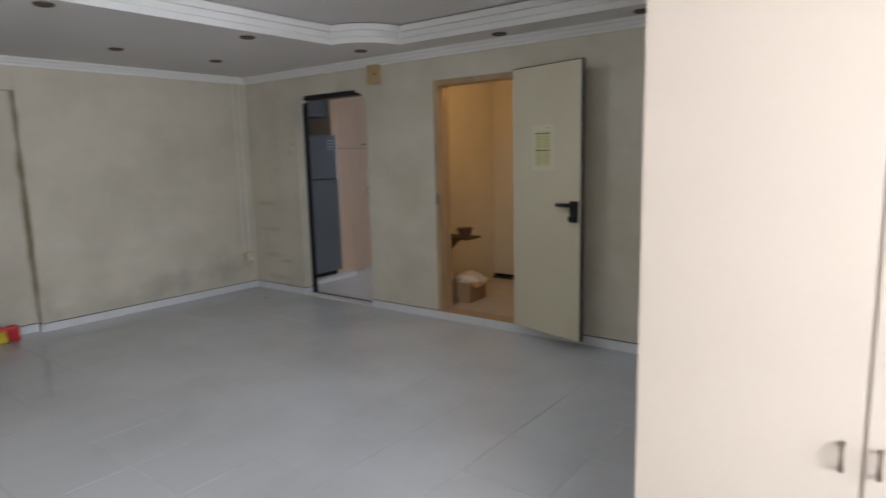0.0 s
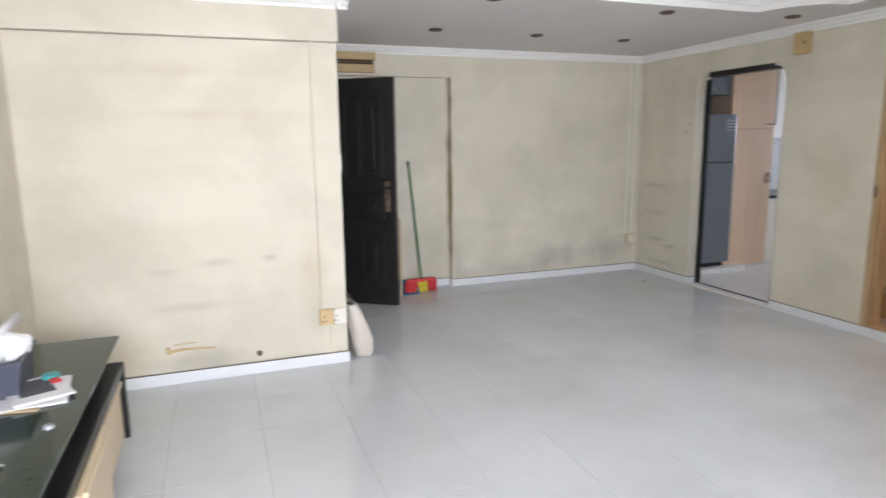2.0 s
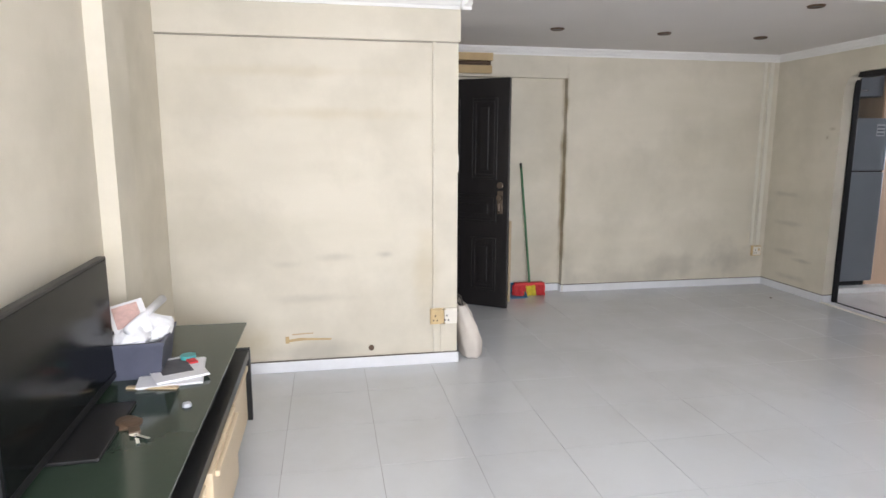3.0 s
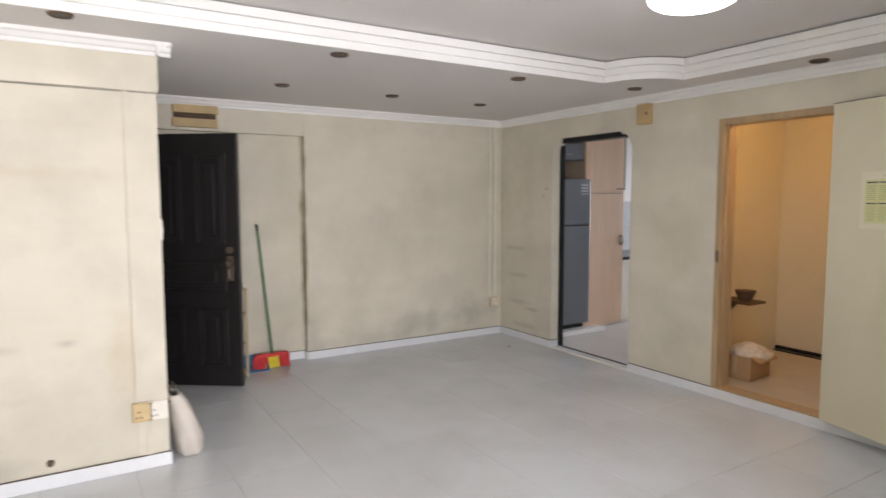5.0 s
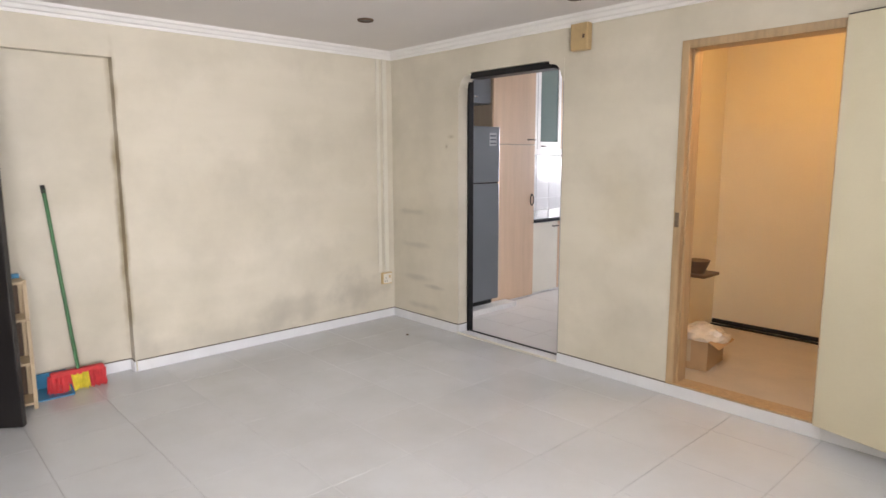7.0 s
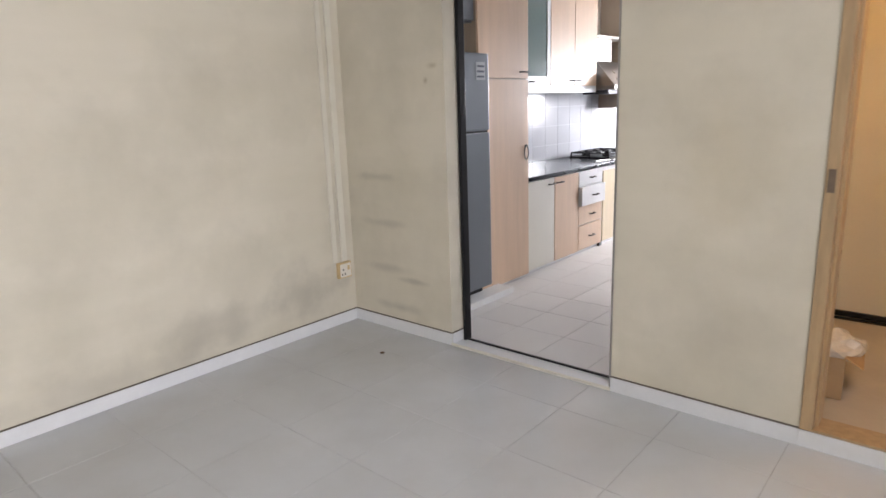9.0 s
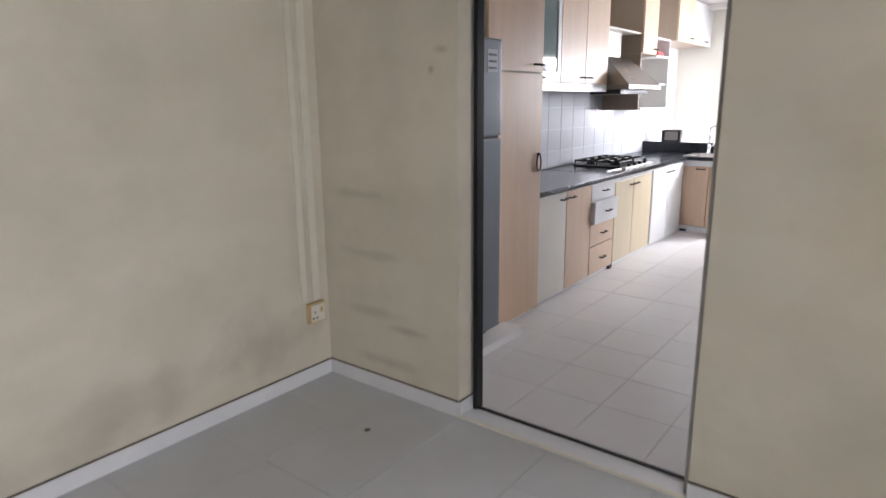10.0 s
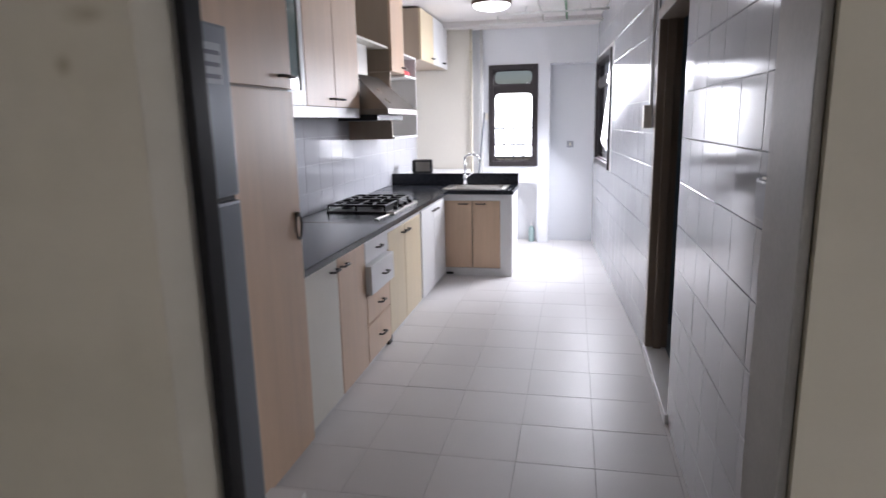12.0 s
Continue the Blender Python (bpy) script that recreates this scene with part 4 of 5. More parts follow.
for i, (x, y, z, r, m, lab) in enumerate(((-0.05, 0.02, 0.15, 0.085, LILAC, "crumpled lilac plastic bag"), (0.06, -0.02, 0.16, 0.08, PAPER, "crumpled white paper"), (0.0, 0.06, 0.18, 0.07, PAPER, "crumpled white paper"))):
    c = thing("plastic_bag" if i == 0 else "paper_wad", lab + " in the basket", "bag" if i == 0 else "paper")
    c.matrix_world = bk.matrix_world @ pose(x, y, z, 20 * i, 10, 40 * i)
    part("sheet", crumple(r, i + 1), m, c)
lf = thing("folded_leaflet", "pink and white printed leaflet on the basket", "leaflet")
lf.matrix_world = bk.matrix_world @ pose(0.02, -0.03, 0.225, 14, 32, 24)
part("sheet", B(-0.10, -0.07, 0, 0.10, 0.07, 0.004), PAPER, lf)
part("print", B(-0.085, -0.055, 0.004, 0.04, 0.045, 0.005), PINKPR, lf, "pink printed block")
rl = thing("paper_roll", "rolled white paper lying across the basket", "paper roll")
rl.matrix_world = bk.matrix_world @ pose(-0.02, 0.02, 0.235, 0, 0, 0)
part("roll", cyl(bmesh.new(), (0.14, -0.04, -0.03), (-0.14, 0.05, 0.03), 0.018, seg=18), PAPER, rl, "", True)
for i, (x, y, rz, w, h) in enumerate(((3.36, -5.395, 8, 0.31, 0.24), (3.35, -5.385, 24, 0.28, 0.20))):
    p = thing("paper_stack", "printed sheets lying on the glass top", "papers", (x, y, TZ + 0.012 * i), rz)
    for k in range(3):
        part("sheet", B(-w / 2 + 0.006 * k, -h / 2 - 0.004 * k, 0.004 * k, w / 2 + 0.004 * k, h / 2 - 0.003 * k, 0.004 * k + 0.0035), PAPER, p)
    part("photo", B(-0.10, -0.07, 0.0115, 0.08, 0.05, 0.0125), PRINT, p, "dark printed picture")
st = thing("wooden_ruler", "short pale wooden stick on the glass top", "ruler", (3.52, -5.44, TZ), 80)
part("stick", B(-0.10, -0.012, 0, 0.10, 0.012, 0.008, 0.002), RACK, st)
tp = thing("teal_tape", "teal and orange trinket on the papers", "trinket", (3.25, -5.36, TZ + 0.025), 30)
part("body", cyl(bmesh.new(), (0, 0, 0), (0, 0, 0.016), 0.032), TEAL, tp)
part("tag", B(0.03, -0.02, 0, 0.085, 0.015, 0.008, 0.003), RED, tp, "orange-red tag")
for nm, lab, x, y, rz, m in (("key_bunch", "metal keys lying on the glass", 3.95, -5.38, 20, CHROME), ("wallet", "small dark pouch on the glass", 3.84, -5.44, -20, DKBROWN), ("eraser", "small grey cap on the glass", 3.72, -5.27, 0, FRTRIM)):
    k = thing(nm, lab, nm.replace("_", " "), (x, y, TZ), rz)
    if nm == "key_bunch":
        for a in (0, 35):
            bm = B(-0.005, -0.005, 0.001 + a * 0.0001, 0.06, 0.006, 0.005 + a * 0.0001)
            cyl(bm, (-0.012, 0, 0.001 + a * 0.0001), (-0.012, 0, 0.005 + a * 0.0001), 0.014, seg=14)
            bmesh.ops.rotate(bm, verts=bm.verts, cent=(0, 0, 0), matrix=Matrix.Rotation(radians(a), 3, "Z"))
            part("key", bm, m, k)
        part("fob", B(-0.07, -0.02, 0, -0.02, 0.015, 0.012, 0.004), DKBROWN, k)
    elif nm == "wallet":
        part("pouch", crumple(0.055, 6, 0.35), m, k)
    else:
        part("cap", cyl(bmesh.new(), (0, 0, 0), (0, 0, 0.012), 0.018, 0.015), m, k)

# wardrobe
wd = thing("wardrobe", "tall cream laminate wardrobe with bow handles", "wardrobe", (5.66, -2.652, 0))
# its unseen right part is widened to keep window light off the north wall
part("carcass", B(0, 0.02, 0.06, 2.20, 0.58, 2.36, 0.003), WARDW, wd)
part("plinth", B(0.02, 0.04, 0, 2.17, 0.56, 0.06), DKBROWN, wd)
for i, (a, b) in enumerate(((0.0, 0.587), (0.595, 1.18), (1.188, 1.68), (1.688, 2.19))):
    d = part("door", B(a, 0.0, 0.07, b, 0.018, 2.35, 0.003), WARDW, wd)
    handle(d, (b - 0.042 if i != 1 else a + 0.032, 0.0, 0.736), (0, 0, 1), (0, -1, 0), 0.068, BRASS)

# ---- storeroom things ----
cb = thing("cardboard_box", "open brown cardboard box in the storeroom", "box", (2.74, 0.53, 0.078), 6)
bm = bmesh.new()
for q in ((-0.13, -0.17, 0.13, -0.165), (-0.13, 0.165, 0.13, 0.17), (-0.13, -0.165, -0.125, 0.165), (0.125, -0.165, 0.13, 0.165)):
    bx(bm, q[0], q[1], 0, q[2], q[3], 0.20)
bx(bm, -0.13, -0.17, 0.0, 0.13, 0.17, 0.004)
part("carton", bm, CARD, cb)
part("flap", prism(bmesh.new(), [(0.13, 0.20), (0.20, 0.16), (0.202, 0.164), (0.132, 0.205)], "y", -0.16, 0.16), CARD, cb)
part("tape", B(-0.02, -0.1715, 0.05, 0.02, -0.170, 0.20), RACK, cb)
pb = thing("plastic_wrap", "crumpled clear plastic bag on the cardboard box", "plastic bag", (2.775, 0.545, 0.275), 0)
bm = crumple(0.16, 9, 0.5)
part("sheet", bm, PLASTIC, pb)
sh = thing("wall_bracket_shelf", "dark wooden shelf board and holder on the store wall", "shelf", (2.36, 0.50, 0.64))
part("board", B(0, 0, 0.04, 0.42, 0.24, 0.06, 0.003), DKBROWN, sh)
part("bracket", prism(bmesh.new(), [(0.0, 0.04), (0.26, 0.04), (0.0, -0.22)], "y", 0.10, 0.12), DKBROWN, sh)
hd = thing("dark_holder", "dark brown bowl on the store shelf", "bowl", (2.68, 0.60, 0.70))
part("bowl", cyl(bmesh.new(), (0, 0, 0), (0, 0, 0.09), 0.05, 0.085, 20), DKBROWN, hd)
lb = thing("store_bulb", "warm glowing bulb in the storeroom", "light bulb", (3.30, 0.58, 2.36))
part("holder", cyl(bmesh.new(), (0, 0, 0.0), (0, 0, 0.06), 0.022), SOCKW, lb)

# ---- kitchen things ----
TX, CX, UX = 0.425, 0.395, 0.10
fr = thing("refrigerator", "tall silver-grey two-door refrigerator", "refrigerator", (0, 0, 0))
part("cabinet", B(-0.20, 0.36, 0.11, 0.47, 0.905, 1.80, 0.01), FRIDGE, fr)
part("plinth", B(-0.20, 0.37, 0.05, 0.44, 0.895, 0.11), BLACK, fr, "dark base grille")
d = part("freezer_door", B(0.47, 0.36, 1.272, 0.53, 0.905, 1.80, 0.012), FRIDGE, fr)
part("label", B(0.53, 0.755, 1.62, 0.532, 0.855, 1.74), FRTRIM, d, "pale energy label")
for k in range(3):
    part("label_line", B(0.532, 0.765, 1.635 + 0.035 * k, 0.533, 0.845, 1.648 + 0.035 * k), BASKET, d, "dark bar of print")
part("lower_door", B(0.47, 0.36, 0.115, 0.53, 0.905, 1.258, 0.012), FRIDGE, fr)
part("gasket", B(0.46, 0.37, 1.256, 0.515, 0.895, 1.274), BLACK, fr, "dark gap between the doors")
struct("plinth_fridge", B(KL, 0.30, 0, 0.575, 1.13, 0.05, 0.003), WHITE, "low white plinth under the refrigerator", "plinth")
ov = thing("over_fridge_cabinet", "grey cupboard above the refrigerator", "cabinet", (0, 0, 0))
part("body", B(KL, 0.36, 2.02, 0.38, 0.915, 2.60, 0.003), FRIDGE, ov)
d = part("door", B(0.38, 0.38, 2.03, 0.40, 0.912, 2.59, 0.003), FRIDGE, ov)
handle(d, (0.40, 0.66, 2.08), (0, 1, 0), (1, 0, 0), 0.08, CHROME)
fp = thing("fridge_surround", "maple panel beside the refrigerator", "panel", (0, 0, 0))
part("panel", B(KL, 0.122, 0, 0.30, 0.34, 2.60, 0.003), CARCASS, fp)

tc = thing("tall_cabinet", "tall maple larder cabinet with ring handle", "cabinet", (0, 0, 0))
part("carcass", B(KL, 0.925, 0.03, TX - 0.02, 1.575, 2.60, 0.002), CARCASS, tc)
part("plinth", B(KL, 0.93, 0, TX - 0.03, 1.57, 0.03), WHITE, tc)
d = part("door", B(TX - 0.02, 0.925, 0.032, TX, 1.572, 1.632, 0.003), WOOD, tc)
bm = bmesh.new()
pts = [(TX + 0.012, 1.525 + 0.028 * math.cos(a), 1.06 + 0.055 * math.sin(a)) for a in [2 * math.pi * i / 20 for i in range(21)]]
tube(bm, pts, 0.005, 8)
part("ring_handle", bm, EDGE, d, "dark metal ring handle")
part("rose", cyl(bmesh.new(), (TX, 1.525, 1.115), (TX + 0.018, 1.525, 1.115), 0.010, seg=12), EDGE, d)
d = part("door", B(TX - 0.02, 0.925, 1.642, TX, 1.572, 2.595, 0.003), WOOD, tc)
handle(d, (TX, 1.50, 1.69), (0, 1, 0), (1, 0, 0), 0.10)


def base_unit(name, label, y0, y1, fronts, x=CX, z0=0.035):
    """A base unit along the left wall; fronts: (y0, y1, z0, z1, material, out, handle y)."""
    t = thing(name, label, "cabinet", (0, 0, 0))
    part("carcass", B(KL, y0, z0, x - 0.02, y1, 0.805, 0.002), WHITE, t)
    part("plinth", B(KL, y0, 0, x - 0.028, y1, z0), WHITE, t)
    for a, b, c, d_, m, out, hy in fronts:
        f = part("drawer" if b - a > 0.3 and d_ - c < 0.3 else "door", B(x - 0.02, a + 0.004, c, x + out, b - 0.004, d_, 0.003), m, t)
        if hy:
            handle(f, (x + out, hy, d_ - 0.05 if d_ - c > 0.3 else (c + d_) / 2), (0, 1, 0), (1, 0, 0), 0.085)
    return t


base_unit("base_cabinet", "cream white base cabinet door beside the larder", 1.577, 2.045, [(1.577, 2.045, 0.035, 0.80, WHITELAM, 0.0, 1.98)])
base_unit("base_cabinet", "maple base cabinet door between cream door and drawers", 2.047, 2.485, [(2.047, 2.485, 0.035, 0.80, WOOD, 0.0, 2.12)])
base_unit("drawer_unit", "four-drawer unit, two white above two maple, one ajar", 2.487, 2.965, [(2.487, 2.965, 0.665, 0.80, WHITE, 0.0, 2.74), (2.487, 2.965, 0.475, 0.655, WHITE, 0.035, 2.74), (2.487, 2.965, 0.285, 0.465, WOOD, 0.0, 2.74), (2.487, 2.965, 0.04, 0.275, WOOD, 0.0, 2.74)])
pf = thing("plinth_foot", "dark plastic foot under the drawer unit", "foot", (CX - 0.06, 2.93, 0))
part("foot", prism(bmesh.new(), [(0, 0.0), (0.055, 0.0), (0.055, 0.05), (0.02, 0.06), (0, 0.06)], "y", 0, 0.06), BLACK, pf)
base_unit("base_cabinet", "pair of yellowed maple doors below the hob", 2.967, 3.93, [(3.02, 3.45, 0.035, 0.76, YWOOD, -0.008, 3.40), (3.45, 3.93, 0.035, 0.76, YWOOD, -0.008, 3.50)], x=CX - 0.01)
base_unit("base_cabinet", "pair of narrow white doors near the sink", 3.932, 4.93, [(3.95, 4.42, 0.035, 0.78, WHITE, 0.0, 4.37), (4.42, 4.90, 0.035, 0.78, WHITE, 0.0, 4.50)], x=CX - 0.01)

SY0, SY1, SXR = 4.935, 5.50, 1.035
sk = thing("sink_unit", "white sink unit with two maple doors", "cabinet", (0, 0, 0))
part("end_panel", B(SXR - 0.115, SY0, 0, SXR, SY1, 0.805, 0.003), WHITE, sk, "white tiled end panel")
part("top_rail", B(CX - 0.06, SY0, 0.745, SXR - 0.115, SY1, 0.805), WHITE, sk)
part("plinth", B(CX - 0.06, SY0 + 0.004, 0, SXR - 0.115, SY1, 0.075), WHITE, sk)
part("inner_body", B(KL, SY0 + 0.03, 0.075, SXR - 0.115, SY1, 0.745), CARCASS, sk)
for a, b, hx in ((0.375, 0.642, 0.56), (0.652, 0.918, 0.73)):
    d = part("door", B(a, SY0 + 0.006, 0.08, b, SY0 + 0.028, 0.742, 0.003), WOOD, sk)
    handle(d, (hx, SY0 + 0.006, 0.715), (1, 0, 0), (0, -1, 0), 0.09)
vt = thing("floor_vent", "small dark vent at the sink plinth", "vent", (0.385, SY0, 0.012))
part("slot", B(0, -0.012, 0, 0.07, 0.004, 0.022, 0.002), BLACK, vt)

wt = thing("worktop", "polished black granite worktop with upstand, L-shaped", "worktop", (0, 0, 0))
HX0, HX1, HY0, HY1 = -0.20, 0.27, 3.36, 4.06
part("slab", B(KL, 1.577, 0.808, CX + 0.02, SY0 - 0.02, 0.845, 0.006), GRANITE, wt)
bm = bmesh.new()
bx(bm, KL, SY0 - 0.02, 0.808, 0.40, SY1, 0.845)
bx(bm, 0.40, SY0 - 0.02, 0.808, 0.92, SY0 + 0.08, 0.845)
bx(bm, 0.40, SY1 - 0.10, 0.808, 0.92, SY1, 0.845)
bx(bm, 0.92, SY0 - 0.02, 0.808, SXR + 0.012, SY1, 0.845)
part("sink_slab", bm, GRANITE, wt)
part("upstand", B(KL, SY1 - 0.03, 0.845, SXR + 0.012, SY1, 0.965, 0.004), GRANITE, wt)
part("joint", B(KL + 0.01, 2.93, 0.8453, CX + 0.018, 2.936, 0.8459), DKBROWN, wt)
bs = thing("sink_basin", "stainless steel inset sink basin", "sink", (0, 0, 0))
bm = bmesh.new()
bx(bm, 0.40, SY0 + 0.08, 0.66, 0.92, SY1 - 0.10, 0.67)
bx(bm, 0.40, SY0 + 0.08, 0.67, 0.408, SY1 - 0.10, 0.849)
bx(bm, 0.912, SY0 + 0.08, 0.67, 0.92, SY1 - 0.10, 0.849)
bx(bm, 0.408, SY0 + 0.08, 0.67, 0.912, SY0 + 0.088, 0.849)
bx(bm, 0.408, SY1 - 0.108, 0.67, 0.912, SY1 - 0.10, 0.849)
part("bowl", bm, STEEL, bs)
bm = bmesh.new()
bx(bm, 0.34, SY0 + 0.05, 0.845, 0.40, SY1 - 0.07, 0.851)
bx(bm, 0.92, SY0 + 0.05, 0.845, 0.96, SY1 - 0.07, 0.851)
bx(bm, 0.40, SY0 + 0.05, 0.845, 0.92, SY0 + 0.08, 0.851)
bx(bm, 0.40, SY1 - 0.10, 0.845, 0.92, SY1 - 0.07, 0.851)
part("rim", bm, STEEL, bs)
fc = thing("faucet", "tall chrome swan-neck kitchen faucet", "faucet", (0.50, SY1 - 0.085, 0.851))
part("body", cyl(bmesh.new(), (0, 0, 0), (0, 0, 0.11), 0.024, 0.018), CHROME, fc, "", True)
arc = [(0, 0, 0.10), (0, 0, 0.27)] + [(0.075 - 0.075 * math.cos(a), -0.01, 0.27 + 0.045 * math.sin(a)) for a in [i * math.pi / 10 for i in range(1, 10)]] + [(0.15, -0.012, 0.27), (0.15, -0.012, 0.22)]
part("spout", tube(bmesh.new(), arc, 0.011, 10), CHROME, fc, "", True)
part("lever", tube(bmesh.new(), [(0.015, 0, 0.075), (0.05, -0.01, 0.10), (0.075, -0.012, 0.125)], 0.008, 8), CHROME, fc)

hb = thing("gas_hob", "black four-burner gas hob with steel trim", "hob", (0, 0, 0.845))
part("glass", B(HX0, HY0, 0, HX1, HY1, 0.014, 0.004), BLACK, hb, "black glass plate")
part("trim", B(HX1, HY0, 0, HX1 + 0.055, HY1, 0.013, 0.003), STEEL, hb, "steel control strip")
for y in (HY0 + 0.17, HY1 - 0.17):
    for x in (-0.09, 0.15):
        bu = part("burner", cyl(bmesh.new(), (x, y, 0.014), (x, y, 0.034), 0.05, 0.042), BLACK, hb)
        part("cap", cyl(bmesh.new(), (x, y, 0.034), (x, y, 0.042), 0.034), BLACKM, bu)
    bm = bmesh.new()
    for dx in (-0.19, 0.03, 0.25):
        tube(bm, [(dx, y - 0.15, 0.014), (dx, y - 0.15, 0.055), (dx, y + 0.15, 0.055), (dx, y + 0.15, 0.014)], 0.008, 8)
    for dy in (-0.15, 0.0, 0.15):
        cyl(bm, (-0.19, y + dy, 0.055), (0.25, y + dy, 0.055), 0.008, seg=8)
    for dx in (-0.09, 0.15):
        for s in (-1, 1):
            cyl(bm, (dx, y + 0.04 * s, 0.062), (dx, y + 0.14 * s, 0.062), 0.007, seg=8)
    part("pan_support", bm, BLACK, hb, "cast iron pan support")
for k in range(4):
    y = HY0 + 0.14 + 0.14 * k
    part("knob", cyl(bmesh.new(), (HX1 + 0.028, y, 0.013), (HX1 + 0.028, y, 0.038), 0.018, 0.015, 16), BLACK, hb)
tr = thing("spoon_rest", "thin steel rail lying before the hob", "rail", (0.31, 3.18, 0.845), 84)
part("rod", tube(bmesh.new(), [(-0.14, -0.02, 0.005), (-0.13, 0.02, 0.005), (0.13, 0.02, 0.005), (0.14, -0.02, 0.005)], 0.005, 8), STEEL, tr)

# wall units
UZ, UT = 1.60, 2.60
gu = thing("glass_wall_cabinet", "white-framed wall cabinet with green-tinted glass doors", "wall cabinet", (0, 0, 0))
bm = bmesh.new()
bx(bm, KL, 1.577, UZ, KL + 0.015, 2.455, UT)
bx(bm, KL + 0.015, 1.577, UZ, UX - 0.02, 2.455, UZ + 0.018)
bx(bm, KL + 0.015, 1.577, UT - 0.018, UX - 0.02, 2.455, UT)
bx(bm, KL + 0.015, 1.577, UZ + 0.018, UX - 0.02, 1.595, UT - 0.018)
bx(bm, KL + 0.015, 2.437, UZ + 0.018, UX - 0.02, 2.455, UT - 0.018)
part("carcass", bm, WHITE, gu)
for z in (1.92, 2.25):
    part("shelf", B(KL + 0.015, 1.595, z, UX - 0.04, 2.437, z + 0.016), WHITE, gu)
for a, b in ((1.58, 2.012), (2.018, 2.452)):
    bm = bmesh.new()
    bx(bm, UX - 0.02, a, UZ, UX, a + 0.055, UT, 0.002)
    bx(bm, UX - 0.02, b - 0.055, UZ, UX, b, UT, 0.002)
    bx(bm, UX - 0.02, a + 0.055, UZ, UX, b - 0.055, UZ + 0.085, 0.002)
    bx(bm, UX - 0.02, a + 0.055, UT - 0.07, UX, b - 0.055, UT, 0.002)
    d = part("door_frame", bm, WHITE, gu)
    part("glass", B(UX - 0.014, a + 0.05, UZ + 0.08, UX - 0.008, b - 0.05, UT - 0.06), GLASSG, d, "dim green-tinted glass")
    handle(d, (UX, a + 0.10, UZ + 0.035), (0, 1, 0), (1, 0, 0), 0.06)


def wall_unit(name, label, y0, y1, z0, z1, doors, side=WOOD, x=UX):
    t = thing(name, label, "wall cabinet", (0, 0, 0))
    part("carcass", B(KL, y0, z0, x - 0.02, y1, z1, 0.002), side, t)
    for a, b, m, hy in doors:
        d = part("door", B(x - 0.02, a + 0.003, z0 + 0.002, x, b - 0.003, z1 - 0.002, 0.003), m, t)
        handle(d, (x, hy, z0 + 0.05), (0, 1, 0), (1, 0, 0), 0.085)
    return t


wall_unit("wall_cabinet", "pair of maple wall cabinet doors beside the hood", 2.457, 3.37, UZ, UT, [(2.457, 2.91, WOOD, 2.85), (2.91, 3.37, WOOD, 2.97)], WHITE)
pl = thing("pelmet", "white pelmet under the wall cabinets", "pelmet", (0, 0, 0))
part("board", B(UX - 0.035, 1.577, UZ - 0.065, UX - 0.005, 3.37, UZ, 0.002), WHITE, pl)
part("underlight", B(UX - 0.13, 1.70, UZ - 0.05, UX - 0.04, 2.0, UZ - 0.004, 0.004), BLACK, pl, "dark under-cabinet fitting")
cu = thing("hood_cubby", "open maple cubby above the cooker hood", "shelf", (0, 0, 0))
part("back", B(KL, 3.372, 1.85, KL + 0.015, 4.218, UT), WHITELAM, cu)
part("shelf", B(KL + 0.015, 3.372, 2.10, UX - 0.03, 4.218, 2.118, 0.002), WHITELAM, cu)
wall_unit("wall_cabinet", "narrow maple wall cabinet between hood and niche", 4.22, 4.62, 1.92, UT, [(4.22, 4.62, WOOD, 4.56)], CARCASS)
ni = thing("niche_shelf", "open white niche unit with shelves at the wall", "shelf", (0, 0, 0))
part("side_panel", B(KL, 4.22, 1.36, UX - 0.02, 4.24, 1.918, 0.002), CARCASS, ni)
part("side_panel", B(KL, 5.02, 1.36, UX, 5.04, 2.10, 0.002), WHITE, ni)
part("base", B(KL, 4.24, 1.36, UX, 5.02, 1.378, 0.002), WHITE, ni)
part("back", B(KL, 4.24, 1.378, KL + 0.012, 5.02, 1.918), WHITELAM, ni)
part("shelf", B(KL + 0.012, 4.24, 1.62, UX - 0.02, 5.02, 1.634), WHITE, ni)
part("shelf", B(KL + 0.012, 4.62, 1.90, UX, 5.02, 1.918), WHITE, ni)
part("shelf", B(KL + 0.012, 4.62, 2.085, UX, 5.02, 2.10), WHITE, ni)
rb = thing("red_box", "small red packet on the niche shelf", "packet", (0.0, 4.86, 1.918))
part("packet", B(-0.05, -0.08, 0, 0.06, 0.08, 0.05, 0.004), RED, rb)
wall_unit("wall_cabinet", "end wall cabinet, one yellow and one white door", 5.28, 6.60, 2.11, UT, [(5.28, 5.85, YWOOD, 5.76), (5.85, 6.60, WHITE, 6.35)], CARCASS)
hd2 = thing("cooker_hood", "stainless steel pyramid cooker hood", "cooker hood", (0, 0, 0))
bm = bmesh.new()
a = [(KL, 3.38, 1.60), (0.30, 3.38, 1.60), (0.30, 4.21, 1.60), (KL, 4.21, 1.60)]
b = [(KL, 3.50, 1.86), (0.02, 3.50, 1.86), (0.02, 4.09, 1.86), (KL, 4.09, 1.86)]
va, vb = [bm.verts.new(p) for p in a], [bm.verts.new(p) for p in b]
for i in range(4):
    bm.faces.new((va[i], va[(i + 1) % 4], vb[(i + 1) % 4], vb[i]))
bm.faces.new(va)
bm.faces.new(vb)
part("canopy", bm, HOOD, hd2)
part("rim", B(KL, 3.375, 1.558, 0.306, 4.215, 1.60, 0.003), HOOD, hd2)
